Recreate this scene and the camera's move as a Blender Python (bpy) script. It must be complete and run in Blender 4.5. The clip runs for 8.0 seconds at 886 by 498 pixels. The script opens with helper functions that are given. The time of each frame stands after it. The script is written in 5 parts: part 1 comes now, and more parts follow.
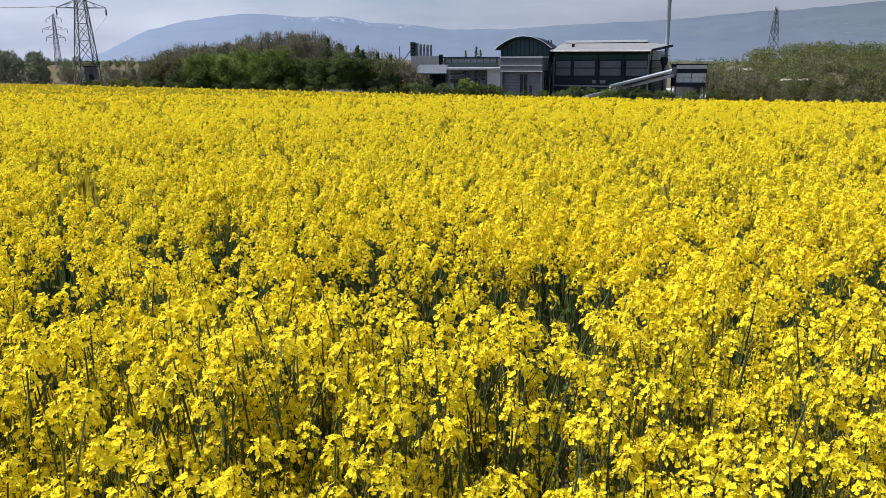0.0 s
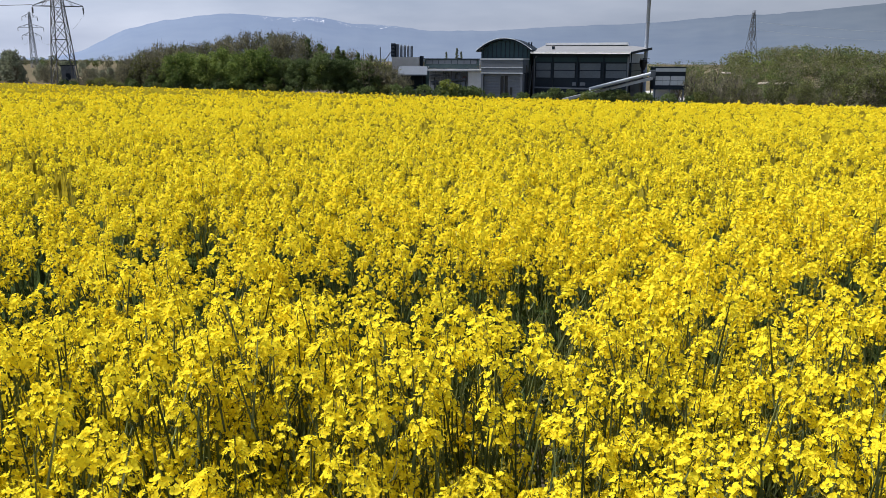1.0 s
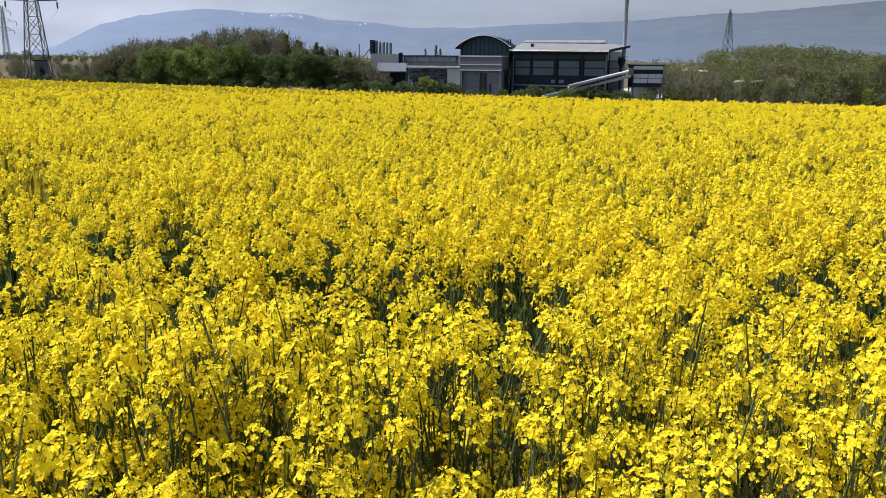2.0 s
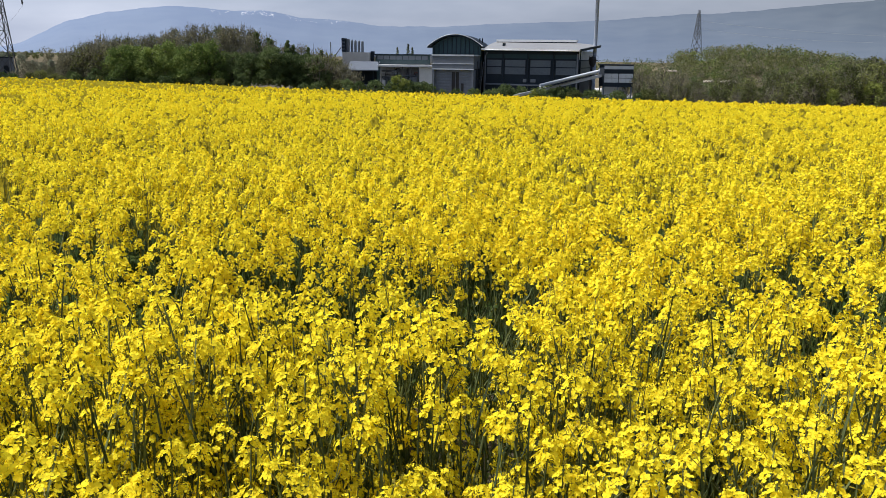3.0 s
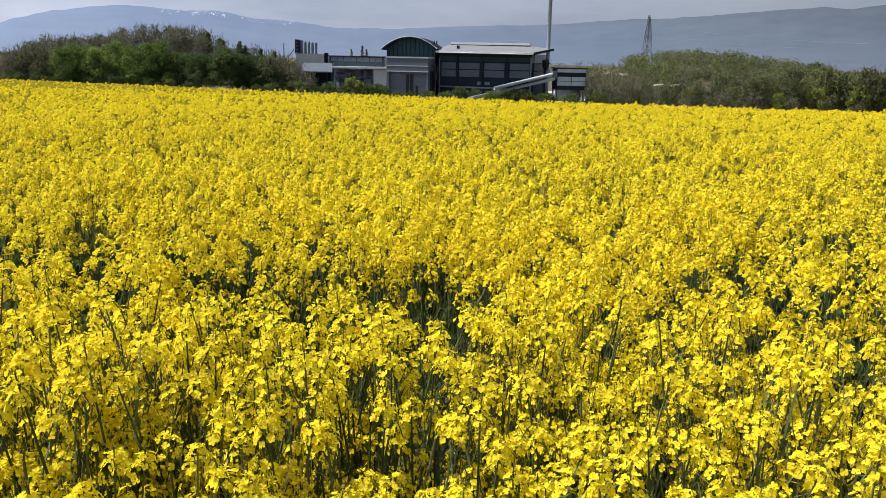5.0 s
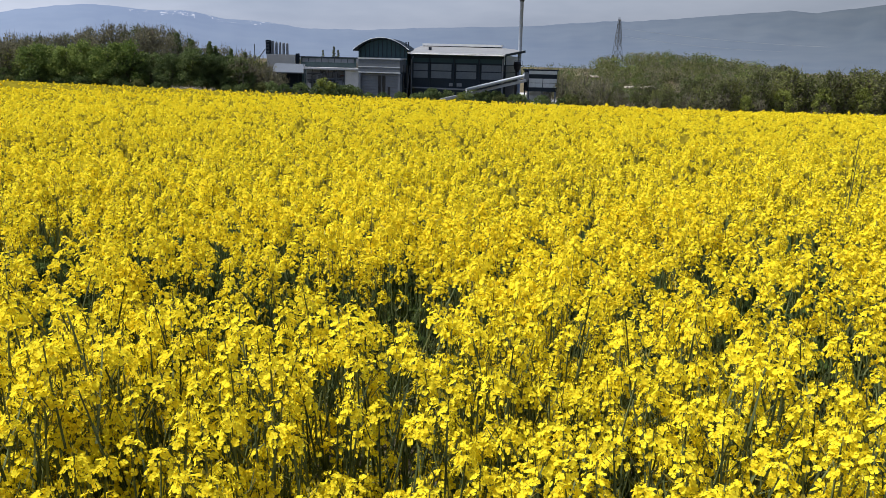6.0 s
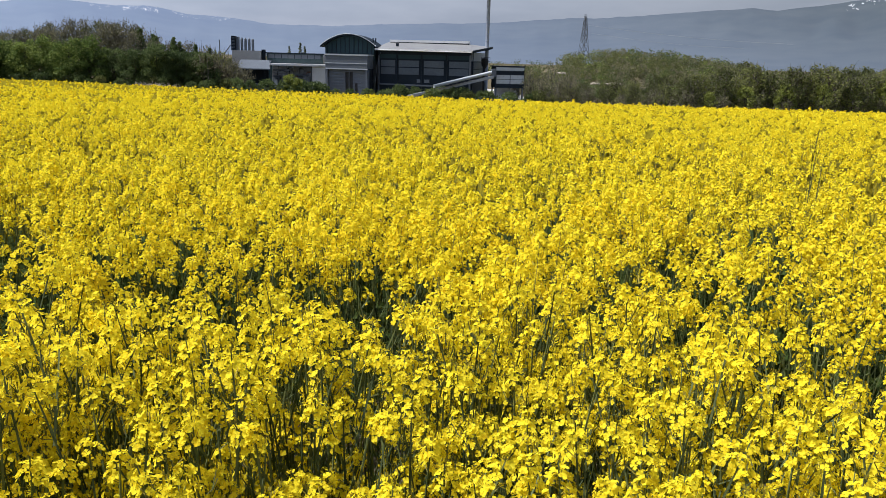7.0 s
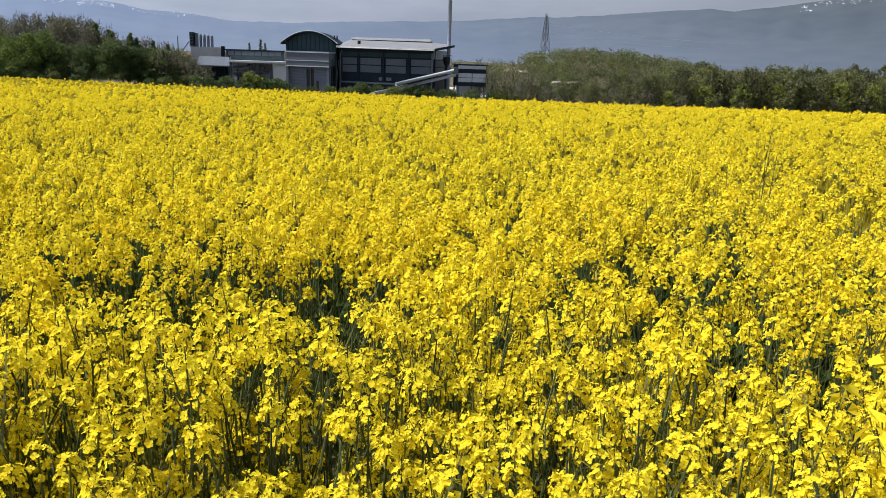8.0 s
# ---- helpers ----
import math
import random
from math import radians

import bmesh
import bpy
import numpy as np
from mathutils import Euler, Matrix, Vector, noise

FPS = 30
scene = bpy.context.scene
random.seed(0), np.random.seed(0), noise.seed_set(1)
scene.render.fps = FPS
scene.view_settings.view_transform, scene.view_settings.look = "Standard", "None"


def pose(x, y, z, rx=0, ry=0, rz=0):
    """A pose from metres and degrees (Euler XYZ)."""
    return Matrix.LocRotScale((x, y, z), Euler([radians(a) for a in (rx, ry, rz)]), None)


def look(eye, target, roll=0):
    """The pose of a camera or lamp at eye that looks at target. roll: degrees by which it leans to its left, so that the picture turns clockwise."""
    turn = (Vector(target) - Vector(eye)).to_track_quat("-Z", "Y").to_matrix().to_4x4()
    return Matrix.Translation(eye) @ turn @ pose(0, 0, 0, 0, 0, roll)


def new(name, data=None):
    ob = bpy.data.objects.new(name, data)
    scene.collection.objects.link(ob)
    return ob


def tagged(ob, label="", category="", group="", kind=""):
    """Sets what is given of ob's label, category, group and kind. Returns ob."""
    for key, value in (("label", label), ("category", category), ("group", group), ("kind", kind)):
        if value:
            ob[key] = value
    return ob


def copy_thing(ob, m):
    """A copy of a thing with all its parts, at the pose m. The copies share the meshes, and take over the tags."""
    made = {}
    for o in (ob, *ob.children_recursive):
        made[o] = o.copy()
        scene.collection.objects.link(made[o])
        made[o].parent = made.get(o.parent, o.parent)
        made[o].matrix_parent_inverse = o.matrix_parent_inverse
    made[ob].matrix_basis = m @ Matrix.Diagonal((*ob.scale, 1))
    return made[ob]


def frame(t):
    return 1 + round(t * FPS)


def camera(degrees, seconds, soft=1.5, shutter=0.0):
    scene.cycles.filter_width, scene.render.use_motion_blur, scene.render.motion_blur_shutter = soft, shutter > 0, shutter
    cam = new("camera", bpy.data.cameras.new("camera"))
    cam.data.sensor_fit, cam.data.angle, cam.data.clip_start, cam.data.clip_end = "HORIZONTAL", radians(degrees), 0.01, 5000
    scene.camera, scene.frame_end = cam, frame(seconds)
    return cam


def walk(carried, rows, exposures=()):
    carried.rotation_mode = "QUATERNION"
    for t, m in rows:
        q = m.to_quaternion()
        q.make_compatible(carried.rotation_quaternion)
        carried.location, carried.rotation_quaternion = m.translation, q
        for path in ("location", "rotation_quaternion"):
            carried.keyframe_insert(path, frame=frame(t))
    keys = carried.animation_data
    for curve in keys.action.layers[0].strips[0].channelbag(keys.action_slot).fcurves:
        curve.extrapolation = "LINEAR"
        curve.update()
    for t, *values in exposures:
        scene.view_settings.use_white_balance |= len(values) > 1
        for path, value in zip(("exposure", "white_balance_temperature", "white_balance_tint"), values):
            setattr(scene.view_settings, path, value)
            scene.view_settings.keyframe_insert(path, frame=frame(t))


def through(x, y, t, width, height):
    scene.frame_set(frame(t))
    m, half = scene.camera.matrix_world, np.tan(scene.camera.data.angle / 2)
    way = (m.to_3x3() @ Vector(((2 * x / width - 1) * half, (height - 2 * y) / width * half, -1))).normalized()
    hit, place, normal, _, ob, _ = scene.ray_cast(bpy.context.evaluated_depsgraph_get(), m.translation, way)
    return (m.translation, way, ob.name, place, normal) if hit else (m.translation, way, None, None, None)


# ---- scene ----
# camera: seconds, yaw to the right, pitch, roll, eye
VIEW = [
    (0, -6.672, -13.477, -0.205, 0.0000, 0.0000, 1.8000),
    (0.5, -6.056, -13.441, -0.021, 0.0030, -0.0009, 1.7993),
    (1, -5.228, -13.379, 0.186, 0.0083, -0.0020, 1.7989),
    (1.5, -4.553, -13.482, 0.360, 0.0102, 0.0156, 1.7977),
    (3, -1.670, -13.638, 0.743, 0.0243, 0.0176, 1.7930),
    (3.5, -0.792, -13.590, 0.950, 0.0288, 0.0194, 1.7928),
    (4, 0.038, -13.527, 0.885, 0.0323, 0.0195, 1.7933),
    (4.5, 0.841, -13.495, 1.020, 0.0325, 0.0204, 1.7931),
    (6, 3.653, -13.289, 1.435, 0.0467, 0.0256, 1.7913),
    (6.5, 4.936, -13.437, 1.521, 0.0531, 0.0266, 1.7910),
    (7, 5.959, -13.478, 1.505, 0.0586, 0.0272, 1.7895),
    (7.5, 7.620, -13.398, 1.778, 0.0651, 0.0269, 1.7881),
    (8, 8.713, -13.534, 1.868, 0.0705, 0.0265, 1.7873),
]


def aim(t, yaw, pitch, roll, x, y, z):
    a, p = radians(yaw), radians(pitch)
    way = Vector((math.sin(a) * math.cos(p), math.cos(a) * math.cos(p), math.sin(p)))
    return t, look(Vector((x, y, z)), Vector((x, y, z)) + way * 10, roll)


cam = camera(58.4, 8.0, soft=0.8)
walk(cam, [aim(*row) for row in VIEW], ((0.0, 0.09), (8.0, 0.03)))

# ---------------------------------------------------------------- light
SUN_AZ, SUN_EL = -86.0, 57.0          # degrees to the right of +y, above the horizon
sun = new("sun", bpy.data.lights.new("sun", "SUN"))
sun.data.energy, sun.data.angle, sun.data.color = 5.8, radians(0.6), (1.0, 0.965, 0.91)
sa, se = radians(SUN_AZ), radians(SUN_EL)
sun.matrix_world = look((0, 0, 60), Vector((0, 0, 60)) - Vector((math.sin(sa) * math.cos(se), math.cos(sa) * math.cos(se), math.sin(se))))

world = bpy.data.worlds.new("sky")
scene.world = world
world.use_nodes = True
wt = world.node_tree
wt.nodes.clear()
w_out = wt.nodes.new("ShaderNodeOutputWorld")
w_mix = wt.nodes.new("ShaderNodeMixShader")
w_sky = wt.nodes.new("ShaderNodeTexSky")
w_sky.sky_type, w_sky.sun_disc = "NISHITA", False
w_sky.sun_elevation, w_sky.sun_rotation = se, sa
w_sky.dust_density = 2.0
w_a = wt.nodes.new("ShaderNodeBackground")
w_a.inputs[1].default_value = 0.17
w_b = wt.nodes.new("ShaderNodeBackground")
w_b.inputs[1].default_value = 0.75
w_tc = wt.nodes.new("ShaderNodeTexCoord")
w_map = wt.nodes.new("ShaderNodeMapping")
w_map.inputs["Scale"].default_value = (2.2, 2.2, 9.0)
w_map.inputs["Location"].default_value = (1.7, 0.6, 0.35)
w_noise = wt.nodes.new("ShaderNodeTexNoise")
w_noise.inputs["Scale"].default_value = 1.6
w_noise.inputs["Detail"].default_value = 6.0
w_ramp = wt.nodes.new("ShaderNodeValToRGB")
w_ramp.color_ramp.elements[0].position, w_ramp.color_ramp.elements[0].color = 0.35, (0.42, 0.50, 0.70, 1)
w_ramp.color_ramp.elements[1].position, w_ramp.color_ramp.elements[1].color = 0.68, (0.72, 0.785, 0.98, 1)
w_sep = wt.nodes.new("ShaderNodeSeparateXYZ")
w_fade = wt.nodes.new("ShaderNodeMapRange")
w_fade.interpolation_type = "SMOOTHSTEP"
for slot, value in ((1, 0.05), (2, 0.6), (3, 0.88), (4, 0.45)):
    w_fade.inputs[slot].default_value = value
wt.links.new(w_tc.outputs["Generated"], w_sep.inputs[0])
wt.links.new(w_sep.outputs[2], w_fade.inputs[0])
wt.links.new(w_fade.outputs[0], w_mix.inputs[0])
wt.links.new(w_tc.outputs["Generated"], w_map.inputs[0])
wt.links.new(w_map.outputs[0], w_noise.inputs["Vector"])
wt.links.new(w_noise.outputs[0], w_ramp.inputs[0])
wt.links.new(w_ramp.outputs[0], w_b.inputs[0])
w_side = wt.nodes.new("ShaderNodeMapRange")                     # the hazy sky is brighter on the sun's side
for slot, value in ((1, -1.0), (2, 1.0), (3, 1.13), (4, 0.20)):
    w_side.inputs[slot].default_value = value
wt.links.new(w_sep.outputs[0], w_side.inputs[0])
wt.links.new(w_side.outputs[0], w_b.inputs[1])
wt.links.new(w_sky.outputs[0], w_a.inputs[0])
wt.links.new(w_a.outputs[0], w_mix.inputs[1])
wt.links.new(w_b.outputs[0], w_mix.inputs[2])
wt.links.new(w_mix.outputs[0], w_out.inputs[0])


# ---------------------------------------------------------------- materials
class Mat:
    """A node material: base colour from two noises and a per-piece random, bump, roughness."""

    def __init__(self, name, dark, light, scale=1.0, rough=0.8, metal=0.0, bump=0.0, fine=8.0, island=0.0, obj=0.0, sheen=0.0, glow=None, through=0.0, gloss=0.5):
        m = bpy.data.materials.new(name)
        m.use_nodes = True
        self.m, t = m, m.node_tree
        self.t = t
        bsdf = t.nodes["Principled BSDF"]
        self.bsdf = bsdf
        tc = t.nodes.new("ShaderNodeTexCoord")
        self.tc = tc
        n1, n2 = t.nodes.new("ShaderNodeTexNoise"), t.nodes.new("ShaderNodeTexNoise")
        n1.inputs["Scale"].default_value, n2.inputs["Scale"].default_value = scale, scale * fine
        n1.inputs["Detail"].default_value, n2.inputs["Detail"].default_value = 4.0, 4.0
        for n in (n1, n2):
            t.links.new(tc.outputs["Object"], n.inputs["Vector"])
        add = t.nodes.new("ShaderNodeMath")
        add.operation = "MULTIPLY_ADD"
        add.inputs[1].default_value = 0.5
        t.links.new(n1.outputs[0], add.inputs[0])
        half = t.nodes.new("ShaderNodeMath")
        half.operation = "MULTIPLY"
        half.inputs[1].default_value = 0.5
        t.links.new(n2.outputs[0], half.inputs[0])
        t.links.new(half.outputs[0], add.inputs[2])
        last = add
        for amount, node, socket in ((island, "ShaderNodeNewGeometry", "Random Per Island"), (obj, "ShaderNodeObjectInfo", "Random")):
            if amount:
                src = t.nodes.new(node)
                k = t.nodes.new("ShaderNodeMath")
                k.operation = "MULTIPLY_ADD"
                k.inputs[1].default_value = amount
                t.links.new(src.outputs[socket], k.inputs[0])
                sub = t.nodes.new("ShaderNodeMath")
                sub.operation = "SUBTRACT"
                sub.inputs[1].default_value = amount / 2
                t.links.new(last.outputs[0], sub.inputs[0])
                t.links.new(sub.outputs[0], k.inputs[2])
                last = k
        ramp = t.nodes.new("ShaderNodeValToRGB")
        self.ramp = ramp
        ramp.color_ramp.elements[0].position, ramp.color_ramp.elements[0].color = 0.3, (*dark, 1)
        ramp.color_ramp.elements[1].position, ramp.color_ramp.elements[1].color = 0.7, (*light, 1)
        t.links.new(last.outputs[0], ramp.inputs[0])
        t.links.new(ramp.outputs[0], bsdf.inputs["Base Color"])
        bsdf.inputs["Roughness"].default_value, bsdf.inputs["Metallic"].default_value = rough, metal
        bsdf.inputs["Specular IOR Level"].default_value = gloss
        if bump:
            b = t.nodes.new("ShaderNodeBump")
            b.inputs["Strength"].default_value, b.inputs["Distance"].default_value = bump, 0.3 / (scale * fine)
            t.links.new(n2.outputs[0], b.inputs["Height"])
            t.links.new(b.outputs[0], bsdf.inputs["Normal"])
        if glow:
            bsdf.inputs["Emission Color"].default_value, bsdf.inputs["Emission Strength"].default_value = (*glow, 1), 1.0
        if through:
            tr = t.nodes.new("ShaderNodeBsdfTranslucent")
            mx = t.nodes.new("ShaderNodeMixShader")
            mx.inputs[0].default_value = through
            t.links.new(ramp.outputs[0], tr.inputs[0])
            t.links.new(bsdf.outputs[0], mx.inputs[1])
            t.links.new(tr.outputs[0], mx.inputs[2])
            t.links.new(mx.outputs[0], t.nodes["Material Output"].inputs[0])


petal = Mat("rape_petal", (0.80, 0.630, 0.026), (0.95, 0.825, 0.045), 3.0, 0.8, island=0.6, through=0.44, gloss=0.06).m
bud = Mat("rape_bud", (0.20, 0.17, 0.012), (0.42, 0.34, 0.018), 30.0, 0.6, island=0.5, through=0.2).m
stem_green = Mat("rape_stem", (0.045, 0.062, 0.026), (0.13, 0.155, 0.060), 6.0, 0.6, island=0.6, gloss=0.2).m
leaf_green = Mat("rape_leaf", (0.024, 0.042, 0.011), (0.058, 0.085, 0.024), 9.0, 0.85, bump=0.3, island=0.4, through=0.12, gloss=0.04).m
# yellow canopy darkened to hold the shade between flower heads
canopy = Mat("crop_canopy", (0.105, 0.088, 0.010), (0.25, 0.20, 0.014), 9.0, 0.9, bump=1.0, fine=5.0, gloss=0.0).m
soil = Mat("soil_and_meadow", (0.060, 0.054, 0.034), (0.17, 0.142, 0.098), 0.018, 0.95, bump=0.5, fine=90, gloss=0.0).m
bark = Mat("bark", (0.04, 0.033, 0.025), (0.10, 0.085, 0.065), 3.0, 0.9, bump=0.5).m
leaf_fresh = Mat("fresh_foliage", (0.095, 0.145, 0.036), (0.300, 0.365, 0.100), 0.35, 0.6, island=0.6, obj=0.6, through=0.42, gloss=0.2).m
leaf_dark = Mat("dark_foliage", (0.055, 0.085, 0.030), (0.145, 0.190, 0.070), 0.35, 0.6, island=0.6, obj=0.5, through=0.38, gloss=0.2).m
leaf_bud = Mat("budding_twigs", (0.124, 0.119, 0.072), (0.245, 0.234, 0.142), 0.3, 0.8, island=0.7, obj=0.5, through=0.38, gloss=0.1).m
leaf_olive = Mat("olive_foliage", (0.070, 0.084, 0.030), (0.195, 0.210, 0.074), 0.09, 0.7, fine=9.0, island=0.5, obj=0.6, through=0.36, gloss=0.1).m
green_sheet = Mat("green_metal_cladding", (0.012, 0.031, 0.040), (0.021, 0.046, 0.056), 0.5, 0.6, bump=0.1, fine=12, gloss=0.2).m
grey_sheet = Mat("grey_metal_cladding", (0.084, 0.100, 0.124), (0.122, 0.140, 0.170), 0.4, 0.55, bump=0.1, fine=12, gloss=0.3).m
mid_grey = Mat("weathered_grey_panel", (0.080, 0.095, 0.120), (0.120, 0.140, 0.170), 0.5, 0.6, fine=10).m
dark_sheet = Mat("dark_grey_cladding", (0.008, 0.014, 0.022), (0.014, 0.023, 0.035), 0.4, 0.6, fine=12, gloss=0.15).m
pale_sheet = Mat("pale_translucent_panel", (0.056, 0.072, 0.096), (0.090, 0.112, 0.140), 0.5, 0.4, fine=10, gloss=0.3).m
pale_band = Mat("pale_blue_grey_panel", (0.34, 0.38, 0.43), (0.46, 0.50, 0.55), 0.6, 0.5, fine=10).m
roof_pale = Mat("pale_roof_sheet", (0.17, 0.17, 0.175), (0.25, 0.25, 0.25), 0.35, 0.45, bump=0.1, fine=12).m
white_metal = Mat("white_painted_metal", (0.60, 0.61, 0.62), (0.78, 0.79, 0.80), 0.7, 0.4, fine=10).m
galv = Mat("galvanised_steel", (0.27, 0.29, 0.33), (0.40, 0.42, 0.46), 0.8, 0.5, metal=0.0, fine=12).m
pylon_steel = Mat("weathered_pylon_steel", (0.05, 0.055, 0.06), (0.10, 0.105, 0.11), 0.8, 0.7, metal=0.3).m
# pylon steel lightened to carry the haze of distance
far_steel = Mat("pale_galvanised_pylon_steel", (0.15, 0.165, 0.19), (0.23, 0.245, 0.275), 0.8, 0.7).m
rust_red = Mat("rust_red_paint", (0.16, 0.06, 0.05), (0.25, 0.10, 0.08), 0.8, 0.6).m
teal_glass = Mat("teal_tinted_glazing", (0.028, 0.054, 0.062), (0.050, 0.088, 0.098), 0.6, 0.25).m
black_steel = Mat("dark_steel", (0.02, 0.02, 0.022), (0.04, 0.04, 0.043), 0.8, 0.5, metal=0.4).m
glass_dark = Mat("dark_window_glass", (0.02, 0.03, 0.035), (0.04, 0.055, 0.06), 0.5, 0.1).m
flue_paint = Mat("blue_grey_flue_paint", (0.24, 0.275, 0.34), (0.33, 0.37, 0.45), 0.8, 0.5, fine=10).m
# silvery leaves, paled further for the haze over far trees
leaf_silver_hazed = Mat("silvery_willow_foliage", (0.13, 0.155, 0.10), (0.26, 0.285, 0.19), 0.3, 0.7, island=0.6, obj=0.4, through=0.35).m
twig = Mat("grey_twigs", (0.095, 0.088, 0.068), (0.20, 0.185, 0.145), 0.5, 0.9, island=0.6).m
concrete = Mat("concrete", (0.34, 0.34, 0.33), (0.48, 0.475, 0.46), 0.6, 0.9, bump=0.3, fine=12).m
leaf_lime = Mat("lime_green_foliage", (0.13, 0.165, 0.035), (0.28, 0.31, 0.075), 0.35, 0.6, island=0.6, through=0.35, gloss=0.2).m
plaster = Mat("pale_plaster", (0.30, 0.30, 0.31), (0.42, 0.42, 0.42), 0.5, 0.9, fine=10).m
rock = Mat("pale_bare_earth", (0.30, 0.26, 0.20), (0.45, 0.40, 0.33), 0.4, 0.95, bump=0.5).m
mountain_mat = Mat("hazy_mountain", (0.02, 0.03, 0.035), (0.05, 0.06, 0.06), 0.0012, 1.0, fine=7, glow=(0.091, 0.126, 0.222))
haze = mountain_mat.t.nodes.new("ShaderNodeMapRange")          # haze painted as bluish glow, stronger towards the sun
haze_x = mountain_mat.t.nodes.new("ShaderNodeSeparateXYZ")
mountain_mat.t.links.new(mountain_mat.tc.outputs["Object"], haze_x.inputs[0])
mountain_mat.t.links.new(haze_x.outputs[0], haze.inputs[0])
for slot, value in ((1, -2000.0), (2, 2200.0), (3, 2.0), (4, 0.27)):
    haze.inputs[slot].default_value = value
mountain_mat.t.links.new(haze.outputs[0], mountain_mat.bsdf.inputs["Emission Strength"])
# snow brightened by a faint bluish glow put into its material
snow_mat = Mat("old_snow", (0.40, 0.41, 0.44), (0.56, 0.57, 0.60), 0.01, 0.9, glow=(0.11, 0.125, 0.16)).m


# ---------------------------------------------------------------- mesh tools
class Shape:
    """Collects quads and triangles for one mesh."""

    def __init__(self):
        self.v, self.f, self.m, self.n = [], [], [], 0

    def add(self, verts, faces, mat=0):
        verts, faces = np.asarray(verts, float).reshape(-1, 3), np.asarray(faces, int)
        self.v.append(verts)
        self.f.append(faces + self.n)
        self.m.append(np.full(len(faces), mat))
        self.n += len(verts)
        return self

    def box(self, x0, y0, z0, x1, y1, z1, mat=0):
        v = [(x, y, z) for z in (z0, z1) for y in (y0, y1) for x in (x0, x1)]
        return self.add(v, [(0, 2, 3, 1), (4, 5, 7, 6), (0, 1, 5, 4), (2, 6, 7, 3), (0, 4, 6, 2), (1, 3, 7, 5)], mat)

    def beam(self, a, b, w, h=None, mat=0):
        """A square bar from a to b."""
        a, b = np.array(a, float), np.array(b, float)
        d = b - a
        d /= np.linalg.norm(d)
        s = np.cross(d, (0, 0, 1.0) if abs(d[2]) < 0.95 else (0, 1.0, 0))
        s /= np.linalg.norm(s)
        u = np.cross(s, d)
        s, u = s * w / 2, u * (h or w) / 2
        v = [p + i * s + j * u for p in (a, b) for i, j in ((-1, -1), (1, -1), (1, 1), (-1, 1))]
        return self.add(v, [(0, 1, 2, 3), (7, 6, 5, 4), (0, 4, 5, 1), (1, 5, 6, 2), (2, 6, 7, 3), (3, 7, 4, 0)], mat)

    def tube(self, path, radii, sides=6, mat=0, cap=True):
        path = np.asarray(path, float)
        k = len(path)
        radii = np.ones(k) * radii
        d = np.gradient(path, axis=0)
        d /= np.linalg.norm(d, axis=1)[:, None]
        ref = np.where(np.abs(d[:, 2:3]) < 0.9, np.array([[0, 0, 1.0]]), np.array([[1.0, 0, 0]]))
        s = np.cross(d, ref)
        s /= np.linalg.norm(s, axis=1)[:, None]
        u = np.cross(s, d)
        a = np.arange(sides) * 2 * np.pi / sides
        ring = s[:, None] * np.cos(a)[None, :, None] + u[:, None] * np.sin(a)[None, :, None]
        v = (path[:, None] + ring * radii[:, None, None]).reshape(-1, 3)
        f = [(i * sides + j, i * sides + (j + 1) % sides, (i + 1) * sides + (j + 1) % sides, (i + 1) * sides + j) for i in range(k - 1) for j in range(sides)]
        self.add(v, f, mat)
        if cap and sides % 2 == 0:
            for row, turn in ((0, 1), (k - 1, -1)):
                o = row * sides
                fan = [(o, o + j, o + j + 1, o + j + 2)[::turn] for j in range(1, sides - 2, 2)]
                self.f.append(np.array(fan) + self.n - len(v))
                self.m.append(np.full(len(fan), mat))
        return self

    def prism(self, outline, y0, y1, mat=0):
        """An outline of (x, z), convex or star-like round its middle, drawn out along y."""
        o = np.asarray(outline, float)
        k = len(o)
        c = o.mean(0)
        v = [(x, y, z) for y in (y0, y1) for x, z in o] + [(c[0], y0, c[1]), (c[0], y1, c[1])]
        f = [(i, (i + 1) % k, k + (i + 1) % k, k + i) for i in range(k)]
        self.add(v, f, mat)
        n = self.n - len(v)
        caps = [(2 * k + 0, (i + 1) % k, i, i) for i in range(k)] + [(2 * k + 1, k + i, k + (i + 1) % k, k + (i + 1) % k) for i in range(k)]
        for c3 in caps:
            self.f.append(np.array([[c3[0], c3[1], c3[2], -1]]) + np.array([[n, n, n, 0]]))
            self.m.append(np.full(1, mat))
        return self

    def mesh(self, name, mats, smooth=False):
        v = np.concatenate(self.v)
        f = np.concatenate(self.f)
        return arrays_mesh(name, v, f, np.concatenate(self.m), mats, smooth)


def arrays_mesh(name, v, f, mi, mats, smooth=False):
    """A mesh from vertices and rows of four corners; a last corner of -1 makes a triangle."""
    me = bpy.data.meshes.new(name)
    count = np.where(f[:, 3] < 0, 3, 4)
    loops = f.ravel()[f.ravel() >= 0]
    me.vertices.add(len(v))
    me.vertices.foreach_set("co", np.ascontiguousarray(v, dtype=np.float32).ravel())
    me.loops.add(len(loops))
    me.loops.foreach_set("vertex_index", loops.astype(np.int32))
    me.polygons.add(len(f))
    me.polygons.foreach_set("loop_start", np.r_[0, np.cumsum(count)[:-1]].astype(np.int32))
    me.polygons.foreach_set("material_index", np.asarray(mi, dtype=np.int32))
    me.polygons.foreach_set("use_smooth", np.full(len(f), smooth))
    for m in mats if isinstance(mats, (list, tuple)) else [mats]:
        me.materials.append(m)
    me.update(calc_edges=True)
    return me


